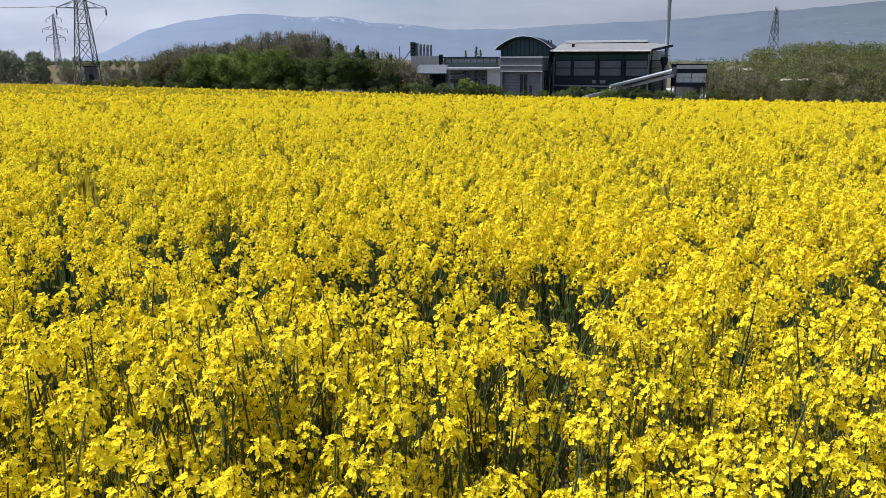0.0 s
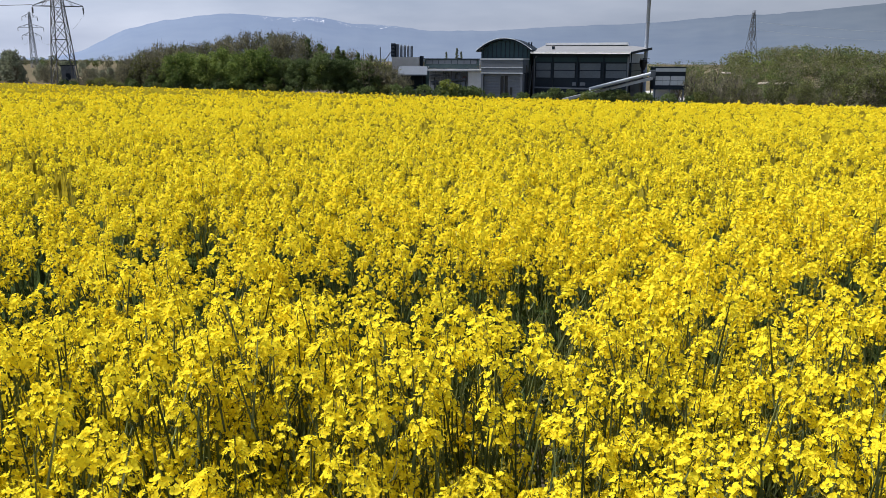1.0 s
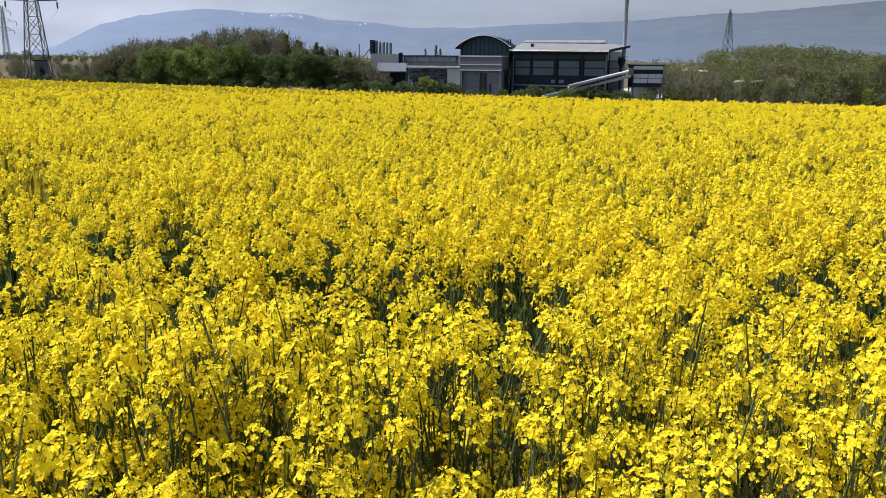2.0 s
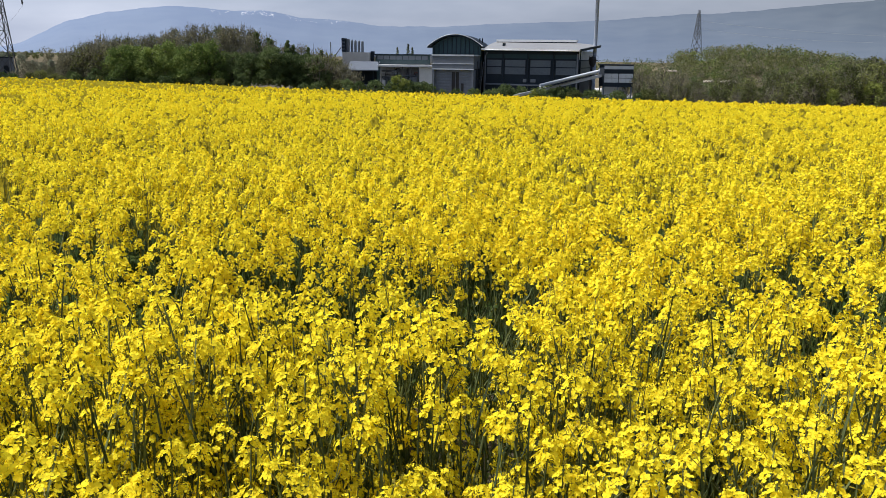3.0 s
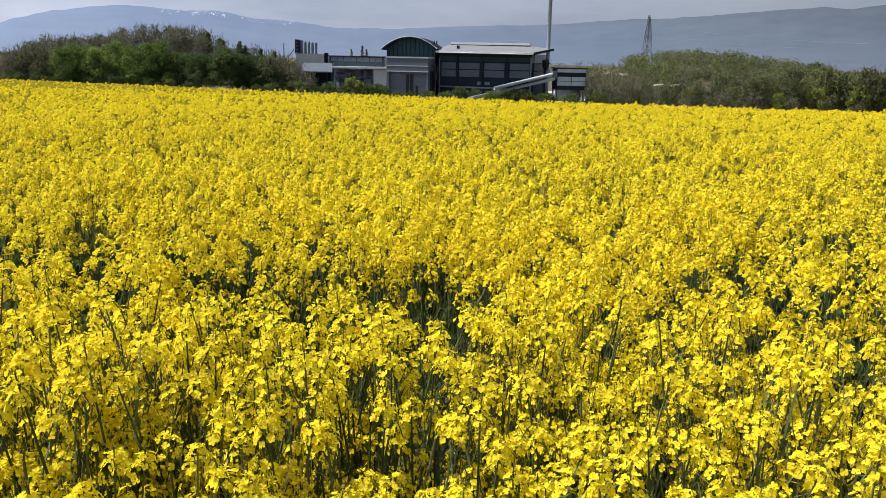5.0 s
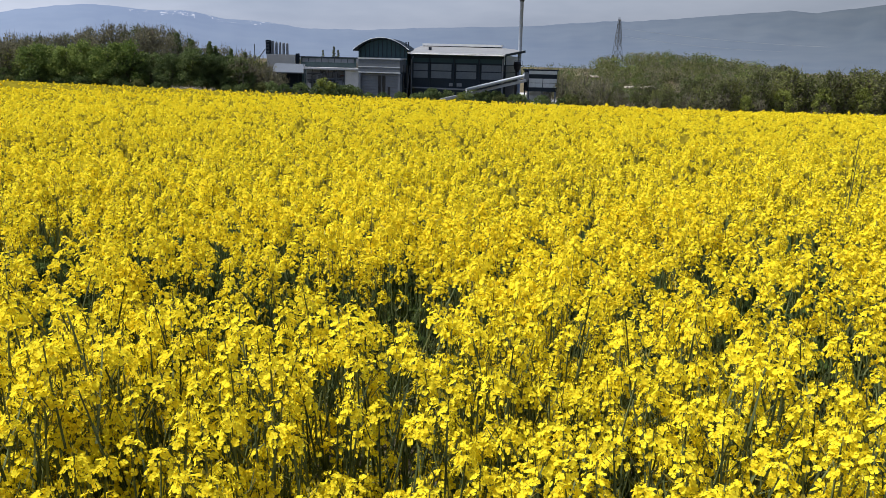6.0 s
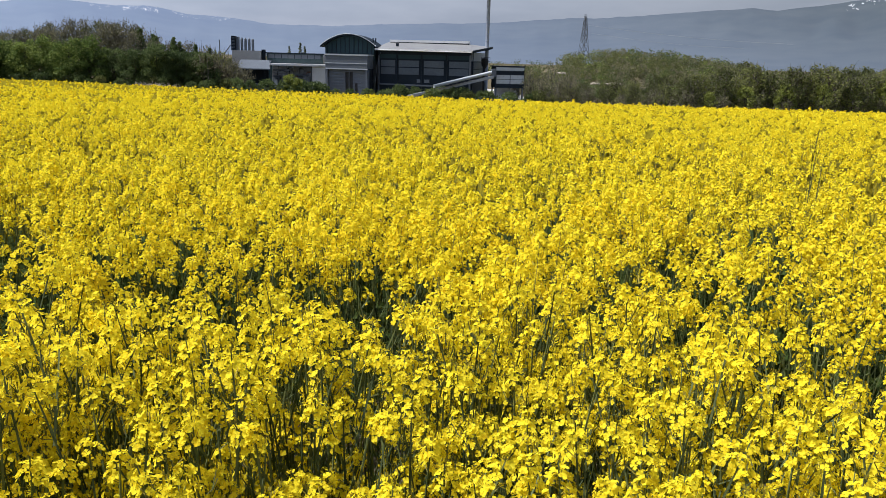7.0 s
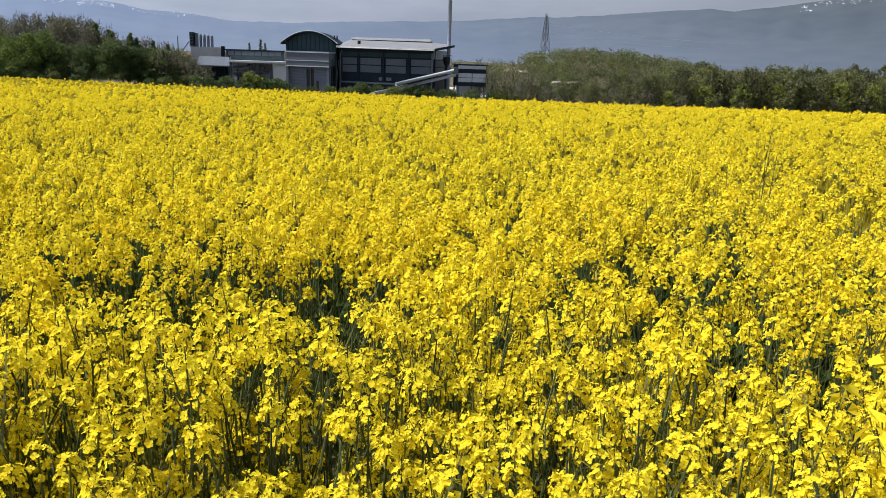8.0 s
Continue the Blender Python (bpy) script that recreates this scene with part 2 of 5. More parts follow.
def part(name, shape, mats, parent=None, label="", at=None, smooth=False):
    """One mesh object, under a thing or a part."""
    ob = new(name, shape.mesh(name, mats, smooth) if isinstance(shape, Shape) else shape)
    if parent:
        ob.parent = parent
    if at is not None:
        ob.matrix_basis = at
    return tagged(ob, label)


def settle(ob, m, first):
    """Puts a thing at the pose m, or a copy of it if it has been placed already."""
    if first:
        ob.matrix_basis = m
        return ob
    return copy_thing(ob, m @ Matrix.Diagonal((*(1 / v for v in ob.scale), 1)))


def thing(name, x, y, z, label, category, group="", turn=0.0):
    ob = new(name)
    ob.matrix_basis = pose(x, y, z, 0, 0, turn)
    ob.empty_display_size = 0.3
    return tagged(ob, label, category, group)


rng = np.random.default_rng(7)


def rise(x, y):
    """Height of the ground: a field that falls away to its far edge and to the right, then level land, with a wooded mound."""
    x, y = np.asarray(x, float), np.asarray(y, float)
    yy = np.clip(y, -30, 130)
    side = np.where(x > 0, -1.7 * np.tanh(x / 72), -0.0226 * np.maximum(x, -160))
    z = -0.0403 * yy + side * yy / 130
    mound = 9.0 * np.exp(-(((x - 98) / 40) ** 2) ** 1.3 - ((y - 285) / 60) ** 2)
    knoll = 3.0 * np.exp(-((x + 52) / 26) ** 2 - ((y - 175) / 22) ** 2)
    far_rise = 5.6 * np.exp(-((x - 222) / 34) ** 2 - ((y - 312) / 34) ** 2)
    return z + mound + knoll + far_rise


def lumps(x, y, scale, seed=0.0):
    """Smooth cheap noise, about -1 to 1."""
    x, y = np.asarray(x) / scale + seed, np.asarray(y) / scale + 1.7 * seed
    return (np.sin(x * 1.9 + 1.3 * np.sin(y * 1.1)) + np.sin(y * 2.3 + 1.7 * np.sin(x * 0.9 + 2)) + np.sin((x + y) * 1.3 + 2.1 * np.sin((x - y) * 0.7))) / 3


# ---------------------------------------------------------------- ground
radii = np.r_[0.0, np.geomspace(0.4, 4700, 110)]
turns = np.linspace(0, 2 * np.pi, 161)[:-1]
gr, ga = np.meshgrid(radii, turns, indexing="ij")
gx, gy = gr * np.sin(ga), gr * np.cos(ga)
gv = np.stack([gx, gy, rise(gx, gy)], -1).reshape(-1, 3)
nr, na = gr.shape
ii, jj = np.meshgrid(np.arange(nr - 1), np.arange(na), indexing="ij")
gf = np.stack([ii * na + jj, (ii + 1) * na + jj, (ii + 1) * na + (jj + 1) % na, ii * na + (jj + 1) % na], -1).reshape(-1, 4)[:, ::-1]
ground = new("ground", arrays_mesh("ground", gv, gf, np.zeros(len(gf)), soil, True))
tagged(ground, "dark soil and rough meadow falling gently away", "ground", kind="structure")


# ---------------------------------------------------------------- mountains
RIDGE_AZ = (-75, -50, -35.2, -34.5, -31, -29.2, -26.5, -24, -20.3, -18, -16, -14.2, -11.9, -8.4, -6.4, -2, 1.4, 8.8, 14, 17, 23, 26, 27.6, 31.3, 33.5, 38, 50, 75)
RIDGE_EL = (0.9, 1.2, 0.55, 0.1, 0.05, 0.5, 1.87, 2.5, 3.03, 2.97, 2.78, 2.92, 2.5, 2.3, 1.99, 2.01, 2.23, 2.5, 2.89, 3, 3.49, 3.7, 3.57, 4.02, 4.35, 4.9, 4.2, 3)
az = np.linspace(-75, 75, 701)
el = np.interp(az, RIDGE_AZ, RIDGE_EL)
el = el + 0.035 * lumps(az, 0 * az, 0.9, 2.0) + 0.025 * lumps(az, 0 * az, 0.33, 7.0)
steps = np.linspace(0, 1, 22)
mv = []
for s in steps:
    far = 2300 + 1700 * s
    crag = 1 + 0.35 * lumps(az * 1.1, s * 5 + 0 * az, 1.0, 4.0) * s * (1 - s)
    high = (4000 * np.tan(np.radians(el)) + 1.8) * (0.15 * s + 0.85 * s ** 1.7) * np.where(s < 1, crag, 1)
    mv.append(np.stack([far * np.sin(np.radians(az)), far * np.cos(np.radians(az)), high - 10 * (1 - s)], -1))
mv = np.array(mv)
k, w = mv.shape[:2]
ii, jj = np.meshgrid(np.arange(k - 1), np.arange(w - 1), indexing="ij")
mf = np.stack([ii * w + jj, ii * w + jj + 1, (ii + 1) * w + jj + 1, (ii + 1) * w + jj], -1).reshape(-1, 4)
tagged(new("mountain_backdrop", arrays_mesh("mountain", mv.reshape(-1, 3), mf, np.zeros(len(mf)), mountain_mat.m, True)), "long mountain ridge under cloud, blue haze painted as glow", "mountain", kind="structure")

# old snow lying in patches below the crest
snow, r6 = Shape(), np.random.default_rng(3)
for lo, hi, count in ((-17.6, -16.4, 10), (-15.6, -13.5, 60), (-12.6, -8.3, 40), (31.5, 38.0, 60)):
    for i in range(count):
        a = r6.uniform(lo, hi)
        s = r6.uniform(0.90, 0.985)
        wide, tall, lean = r6.uniform(0.015, 0.085) * r6.random() + 0.010, r6.uniform(0.003, 0.011), r6.uniform(-0.06, 0.06)
        spots6 = []
        for k6 in range(7):
            t6 = k6 * 2 * math.pi / 7
            aa6 = a + wide * math.cos(t6) * r6.uniform(0.3, 1.2) + lean * math.sin(t6)
            ss6 = min(0.992, s + tall * math.sin(t6) * r6.uniform(0.3, 1.2))
            e6 = np.interp(aa6, az, el)
            f6 = 2300 + 1700 * ss6
            h6 = (4000 * math.tan(radians(e6)) + 1.8) * (0.15 * ss6 + 0.85 * ss6 ** 1.7) * (1 + 0.35 * float(lumps(aa6 * 1.1, ss6 * 5, 1.0, 4.0)) * ss6 * (1 - ss6)) - 10 * (1 - ss6)
            f6 -= 14
            spots6.append((f6 * math.sin(radians(aa6)), f6 * math.cos(radians(aa6)), h6 + 1.5))
        snow.add(spots6, [(0, 1, 2, 3), (0, 3, 4, 5), (0, 5, 6, 6)])
fix = np.concatenate(snow.f)
fix[fix[:, 2] == fix[:, 3], 3] = -1
tagged(new("snow_patches", arrays_mesh("snow_patches", np.concatenate(snow.v), fix, np.zeros(len(fix)), snow_mat)), "patches of old snow below the mountain crest", "snow", kind="stuff")


# ---------------------------------------------------------------- trees
def leaf_quads(c, n, size, rng, flat=0.55):
    """A quad a leaf at the places c, facing roughly along n."""
    k = len(c)
    n = n + rng.normal(0, flat, (k, 3))
    n /= np.linalg.norm(n, axis=1)[:, None] + 1e-9
    a = np.cross(n, rng.normal(0, 1, (k, 3)))
    a /= np.linalg.norm(a, axis=1)[:, None] + 1e-9
    b = np.cross(n, a)
    s = size * rng.uniform(0.6, 1.3, (k, 1))
    bend = n * s * 0.25
    v = np.stack([c - a * s - bend, c - b * s * 0.6 + bend, c + a * s - bend, c + b * s * 0.6 + bend], 1).reshape(-1, 3)
    return v, np.arange(4 * k).reshape(-1, 4)


def leafy_tree(height, width, leaves, size, rng, low=0.12, clumps=26, bare=0.0, cone=False, puff=1.0):
    """Trunk and crown shapes of a tree that stands at the origin: limbs end in clumps of leaves."""
    wood, crown = Shape(), Shape()
    trunk = np.array([(0.25 * math.sin(i * 1.3) * i / 6, 0.2 * math.sin(i * 0.9 + 1) * i / 6, height * 0.9 * i / 6) for i in range(7)])
    wood.tube(trunk, np.linspace(height * 0.022, 0.03, 7), 6, cap=False)
    per = leaves // clumps
    for i in range(clumps):
        s = low + (1 - low) * ((i + rng.random()) / clumps) ** 0.9
        z = height * s
        reach = width / 2 * (math.sin(math.pi * min(1, 0.12 + 0.8 * s ** 0.8)) ** 0.7) * rng.uniform(0.45, 1.0)
        if cone:
            reach = width / 2 * (1.02 - s) * rng.uniform(0.6, 1.0)
        a = i * 2.4 + rng.uniform(-0.5, 0.5)
        tip = np.array([reach * math.cos(a), reach * math.sin(a), z])
        root_z = max(height * 0.1, z - reach * rng.uniform(0.5, 1.1))
        root = np.array([np.interp(root_z, trunk[:, 2], trunk[:, 0]), np.interp(root_z, trunk[:, 2], trunk[:, 1]), root_z])
        wood.tube([root, (root + tip) / 2 + (0, 0, 0.1 * reach), tip], [height * 0.008, height * 0.005, 0.015], 4, cap=False)
        if bare:
            for q in range(5 if bare > 0.9 else 4):
                up = rng.normal(0, 0.28, 3) * width * 0.3 + (0, 0, height * rng.uniform(0.04, 0.12))
                wood.tube([tip - (tip - root) * rng.uniform(0, 0.6), tip + up * 0.5, tip + up], [0.035, 0.025, 0.012], 3, cap=False)
        rad = puff * width * rng.uniform(0.12, 0.22) * (1.25 if bare else (1.15 - 0.75 * s) if cone else 1.0)
        d = rng.normal(0, 1, (per, 3))
        d /= np.linalg.norm(d, axis=1)[:, None]
        d[:, 2] = d[:, 2] * 0.8 + 0.15
        c = tip + d * rad * rng.uniform(0.35, 1.08, (per, 1)) ** 0.7
        c[:, 2] = np.maximum(c[:, 2], 0.15)
        if bare:
            k = int(per * bare * 0.6)
            end = c[:k] * np.array([1.03, 1.03, 1.0]) + rng.normal(0, 0.12, (k, 3)) + np.array([0, 0, 1]) * rng.uniform(0.3, 1.0, (k, 1))
            side = np.cross(end - c[:k], rng.normal(0, 1, (k, 3)))
            side *= 0.028 / (np.linalg.norm(side, axis=1)[:, None] + 1e-9)
            crown.add(np.stack([c[:k] - side, c[:k] + side, end + side * 0.4, end - side * 0.4], 1).reshape(-1, 3), np.arange(4 * k).reshape(-1, 4), 1)
            c, d = c[k // 2:], d[k // 2:]
        crown.add(*leaf_quads(c, d, size, rng))
    return wood, crown


def tree_kind(name, label, height, width, leaves, size, leaf, seed, group, low=0.12, clumps=26, bare=0.0, category="tree", cone=False, trunk=bark, puff=1.0):
    r = np.random.default_rng(seed)
    base = thing(name, 0, 0, 0, label, category, group)
    wood, crown = leafy_tree(height, width, leaves, size, r, low, clumps, bare, cone, puff)
    part("trunk", wood, trunk, base, "bare brown trunk with limbs" if bare else "")
    part("crown", crown, [leaf, twig], base)
    return base


def plant_row(kinds, spots, rng):
    """Sets each kind's first tree, then copies of it, on the ground at (x, y, scale)."""
    used = set()
    for n, (x, y, s) in enumerate(spots):
        k = kinds[n % len(kinds)] if n < len(kinds) else kinds[int(rng.integers(len(kinds)))]
        m = pose(x, y, float(rise(x, y)) - 0.05, 0, 0, float(rng.uniform(0, 360))) @ Matrix.Diagonal((s * rng.uniform(0.9, 1.15), s * rng.uniform(0.9, 1.15), s, 1))
        settle(k, m, k.name not in used)
        used.add(k.name)


green_trees = [tree_kind("leafy_tree", "rounded broadleaf tree in fresh spring green", 8.0, 7.2, 3600, 0.21, leaf_fresh, 11 + i, "trees of the wood", 0.06, 19, puff=1.2) for i in range(3)]
dark_trees = [tree_kind("dark_tree", "dense dark green tree at the edge of a wood", 8.5, 6.2, 3100, 0.21, leaf_dark, 31 + i, "trees of the wood", 0.05, 22, puff=1.1) for i in range(2)]
bare_trees = [tree_kind("budding_tree", "tall brownish tree still nearly bare in spring", 10.0, 5.2, 760, 0.21, (leaf_bud, leaf_bud, leaf_olive)[i], 41 + i, "trees of the wood", 0.3, 26, 1.0, trunk=twig) for i in range(3)]
conifers = [tree_kind("conifer", "dark pointed conifer at the end of the wood", 9.0, 4.4, 1800, 0.17, leaf_dark, 95 + i, "trees of the wood", 0.06, 34, cone=True) for i in range(2)]
olive_trees = [tree_kind("roadside_tree", "slender olive green tree coming into leaf", 8.0, 5.6, 780, 0.28, leaf_olive, 51 + i, "trees along the field edge", 0.05, 26, 0.5) for i in range(3)]
bushes = [tree_kind("bush", "low green bush on the field edge", 2.4, 3.4, 640, 0.2, (leaf_dark, leaf_olive, leaf_dark)[i], 61 + i, "bushes along the field edge", 0.1, 16, category="bush") for i in range(3)]
brown_bushes = [tree_kind("dry_bush", "grey brown twiggy bush with few leaves", 3.6, 3.6, 600, 0.13, leaf_bud, 71 + i, "bushes along the field edge", 0.1, 16, 0.4, category="bush") for i in range(2)]


def wood_top(x):
    """Height above sea of the wood's skyline, seen 150 m off."""
    return np.interp(x, (-80, -76, -71, -66, -59, -53, -48, -43, -37, -33, -27, -23), (-1.5, 1.2, 3.4, 4.2, 5.2, 6.2, 6.9, 7.0, 5.0, 3.9, 2.4, 0.5))


def wood_high(x, y, share):
    """Height that lifts a tree's tip to a share of the way up to the wood's skyline."""
    ground_z = float(rise(x, y))
    return max(1.2, ((float(wood_top(x * 150 / y)) - 1.8) * y / 150 + 1.8 - ground_z) * share)


def wood_row(x0, x1, count, y0, y1, lo, hi, tall):
    out = []
    for i in range(count):
        x, y = x0 + (x1 - x0) * (i + rng.uniform(0.1, 0.9)) / count, rng.uniform(y0, y1)
        out.append((x, y, wood_high(x, y, rng.uniform(lo, hi)) / tall))
    return out


plant_row(green_trees, wood_row(-62.5, -45, 10, 138.5, 141.5, 0.55, 0.8, 8.0) + wood_row(-37, -33, 2, 139, 141, 0.5, 0.65, 8.0), rng)
plant_row(dark_trees, wood_row(-46, -24, 11, 138.5, 142, 0.42, 0.62, 8.5) + wood_row(-37, -25.5, 7, 139, 143, 0.62, 0.82, 8.5) + wood_row(-80, -62, 8, 138, 140, 0.22, 0.4, 8.5), rng)
plant_row(bare_trees, wood_row(-81, -29, 31, 150, 158, 0.82, 0.99, 10.0) + wood_row(-80, -58, 24, 141, 150, 0.70, 0.96, 10.0) + wood_row(-56, -34, 11, 142, 147, 0.78, 0.93, 10.0), rng)
thicket = [tree_kind("thicket_tree", "low brown thicket tree still bare in spring", 6.0, 5.4, 900, 0.19, (leaf_bud, leaf_bud, leaf_olive)[i], 141 + i, "trees of the wood", 0.08, 28, 0.7, trunk=bark) for i in range(3)]
plant_row(thicket, wood_row(-82, -60, 18, 139.5, 143, 0.62, 0.86, 6.0) + wood_row(-83, -62, 14, 144, 150, 0.86, 1.02, 6.0) + [(-26.5, 144.5, 1.05), (-24.4, 143.2, 1.0), (-22.2, 144, 0.8), (-20.4, 144.5, 0.6)], rng)
plant_row(conifers, wood_row(-38, -26, 9, 143, 147, 0.82, 1.04, 9.0), rng)
row_high = ((32, 42, 52, 62, 70, 110), (0.40, 0.48, 0.62, 0.82, 1.0, 1.0))
plant_row(olive_trees, [(32 + i * 2.75 + rng.uniform(-1, 1), 139 + rng.uniform(-1.5, 3), float(np.interp(32 + i * 2.75, *row_high) * rng.uniform(0.8, 1.04))) for i in range(34)] + [(33 + i * 3.1 + rng.uniform(-1, 1), 147 + rng.uniform(-2, 4), float(np.interp(33 + i * 3.1, *row_high) * rng.uniform(0.9, 1.1))) for i in range(30)], rng)
lime_trees = [tree_kind("young_maple", "young tree in bright yellow green leaf at the field edge", 6.6, 4.6, 1100, 0.24, leaf_lime, 97, "trees along the field edge", 0.1, 26)]
plant_row(lime_trees, [(94.8, 137.6, 0.95), (75.5, 138.0, 0.8), (61.5, 138.2, 0.55), (52.3, 138.4, 0.45), (68.2, 138.2, 0.72), (82.4, 137.8, 0.85), (88.6, 138.4, 0.78), (101.5, 138.0, 0.9)], rng)
hedge = []
for i in range(26):
    x = -25 + i * 2.3 + rng.uniform(-0.7, 0.7)
    behind = 5 < x < 25
    hedge.append((x, (143.6 if behind else 138.0) + rng.uniform(-0.6, 0.6), rng.uniform(0.75, 1.0) * (0.75 if -5 < x < 5 else 1.0)))
hedge += [(-10.1, 138.5, 1.0), (-7.6, 138.8, 0.9), (12.5, 138.2, 0.85), (18.0, 138.0, 0.8), (30.5, 139.5, 1.0)]
hedge += [(-80 + i * 2.1 + rng.uniform(-0.8, 0.8), 137.2 + rng.uniform(-0.3, 0.4), rng.uniform(0.5, 0.8)) for i in range(27)]
plant_row(bushes, hedge, rng)
lime_bushes = [tree_kind("flowering_bush", "yellow green bush in fresh leaf before the works", 3.2, 3.0, 800, 0.18, leaf_lime, 65, "bushes along the field edge", 0.08, 16, category="bush")]
plant_row(lime_bushes, [(-12.3, 138.4, 1.0), (-10.9, 138.2, 0.85), (11.2, 137.9, 0.62), (1.5, 138.0, 0.5)], rng)
willows = [tree_kind("willow_tree", "silvery willow beyond the crop, paled for haze", 8.0, 5.0, 800, 0.29, leaf_silver_hazed, 81 + i, "willows", 0.05, 26, 0.4) for i in range(2)]
plant_row(willows, [(-122 + i * 2.7 + rng.uniform(-1, 1), 158 + rng.uniform(-2, 5), (0.72 if i < 8 else 0.36) * rng.uniform(0.85, 1.1)) for i in range(17)] + [(-121 + i * 2.6 + rng.uniform(-0.8, 0.8), 163 + rng.uniform(-2, 4), (0.74 if i < 6 else 0.5) * rng.uniform(0.85, 1.1)) for i in range(12)], rng)
plant_row(brown_bushes, [(-26.5, 140, 1.5), (-23.6, 141, 1.25), (-21, 142, 0.9), (29.6, 149, 1.3), (31.2, 146, 1.4), (34.0, 143, 1.5), (36.5, 142, 1.3)] + [(33 + i * 6.1, 137.5 + rng.uniform(-0.5, 0.5), rng.uniform(0.6, 1.0)) for i in range(12)] + [(-106 + i * 2.1, 158 + rng.uniform(-2, 6), rng.uniform(0.6, 0.9)) for i in range(13)], rng)

# dry pale straw left lying at the far edge of the crop
straw, rs2 = Shape(), np.random.default_rng(44)
for i in range(420):
    x, y = rs2.normal(-32.6, 1.7), 131.2 + rs2.uniform(0, 1.2)
    foot = np.array([x, y, float(rise(x, y)) + rs2.uniform(0.0, 0.9)])
    straw.beam(foot, foot + np.array([rs2.normal(0, 0.45), rs2.normal(0, 0.3), rs2.uniform(0.15, 0.75)]), 0.05)
tagged(part("dry_straw", straw, rock), "heap of pale dry straw at the far field edge", "straw", kind="stuff")

# far woods on the mound, one mass of small crowns
woods = Shape()
r2 = np.random.default_rng(5)
for i in range(1620):
    scrub = i < 600                                          # low growth on the near slope
    if scrub:
        x, y = r2.uniform(36, 112), r2.uniform(152, 243)
        h = r2.uniform(1.6, 3.2)
    else:
        x, y = r2.uniform(56, 215), r2.uniform(228, 310)
        h = r2.uniform(3.6, 5.4)
    if i >= 1350:                                            # a thicket on the brow of the near slope
        x, y, h = r2.uniform(46, 125), r2.uniform(222, 262), r2.uniform(2.4, 4.2)
    if x < y * (0.20 if scrub or i >= 1350 else 0.243):
        continue
    w = h * r2.uniform(0.8, 1.2)
    d = r2.normal(0, 1, (66, 3))
    d /= np.linalg.norm(d, axis=1)[:, None]
    c = np.array([x, y, float(rise(x, y)) + h * 0.55]) + d * np.array([w / 2, w / 2, h * 0.5]) * r2.uniform(0.5, 1.05, (66, 1))
    woods.add(*leaf_quads(c, d, 0.23 if scrub else 0.29, r2), mat=int(r2.choice(4, p=(0.25, 0.50, 0.10, 0.15) if scrub else (0.48, 0.32, 0.06, 0.14))))
tagged(part("far_woods", woods, [leaf_olive, leaf_bud, leaf_fresh, leaf_dark]), "brown and olive spring wood covering a low mound", "wood", kind="stuff")


# ---------------------------------------------------------------- pylons
def pylon(x, y, h, waist, arms, label, turn, foot, steel, g=0.16):
    """A lattice mast: four legs drawn in to the waist, cross braces, arms with insulators. arms: (height, half length)."""
    z = float(rise(x, y))
    t = thing("electricity_pylon", x, y, z, label, "pylon", "power line pylons", turn)

    def half(s):
        return np.interp(s, (0, waist, h), (foot, foot * 0.45, 0.25))
    for sx, sy in ((-1, -1), (1, -1), (1, 1), (-1, 1)):
        leg = Shape().tube([(sx * half(a), sy * half(a), a) for a in np.linspace(0, h, 9)], g * 0.62, 4)
        part("leg", leg, steel, t)
    zs, s = [0.0], 0.0
    while s < h - 1.2:
        s += max(1.3, 2.3 * half(s))
        zs.append(min(s, h))
    for a, b in zip(zs[:-1], zs[1:]):
        p, q = half(a), half(b)
        for (x0, y0), (x1, y1) in (((-1, -1), (1, -1)), ((1, -1), (1, 1)), ((1, 1), (-1, 1)), ((-1, 1), (-1, -1))):
            part("brace", Shape().beam((x0 * p, y0 * p, a), (x1 * q, y1 * q, b), g * 0.6), steel, t)
            part("brace", Shape().beam((x1 * p, y1 * p, a), (x0 * q, y0 * q, b), g * 0.6), steel, t)
            part("strut", Shape().beam((x0 * q, y0 * q, b), (x1 * q, y1 * q, b), g * 0.5), steel, t)
    for za, la in arms:
        p = half(za)
        for sx in (-1, 1):
            arm = part("cross_arm", Shape().tube([(sx * la, 0, za), (sx * p, -p, za), (sx * p, p, za), (sx * la * 0.995, 0.02, za)], g * 0.42, 4), steel, t)
            for sy in (-1, 1):
                part("stay", Shape().beam((sx * la, 0, za + 0.05), (sx * half(za + 1.4), sy * half(za + 1.4), za + 1.4), g * 0.6), steel, arm)
                part("stay", Shape().beam((sx * (p + (la - p) * 0.5), sy * p * 0.5, za), (sx * (p + (la - p) * 0.3), sy * p * 0.7, za + 0.95), g * 0.4), steel, arm)
            ins = Shape()
            prof = [(0.0, 0.05), (-0.25, 0.05)] + [(-0.3 - 0.09 * n, 0.2 if n % 2 == 0 else 0.08) for n in range(12)] + [(-1.5, 0.04)]
            ins.tube([(sx * la, 0, za + d) for d, _ in prof], [r for _, r in prof], 8)
            part("insulator", ins, steel, t)
    return t


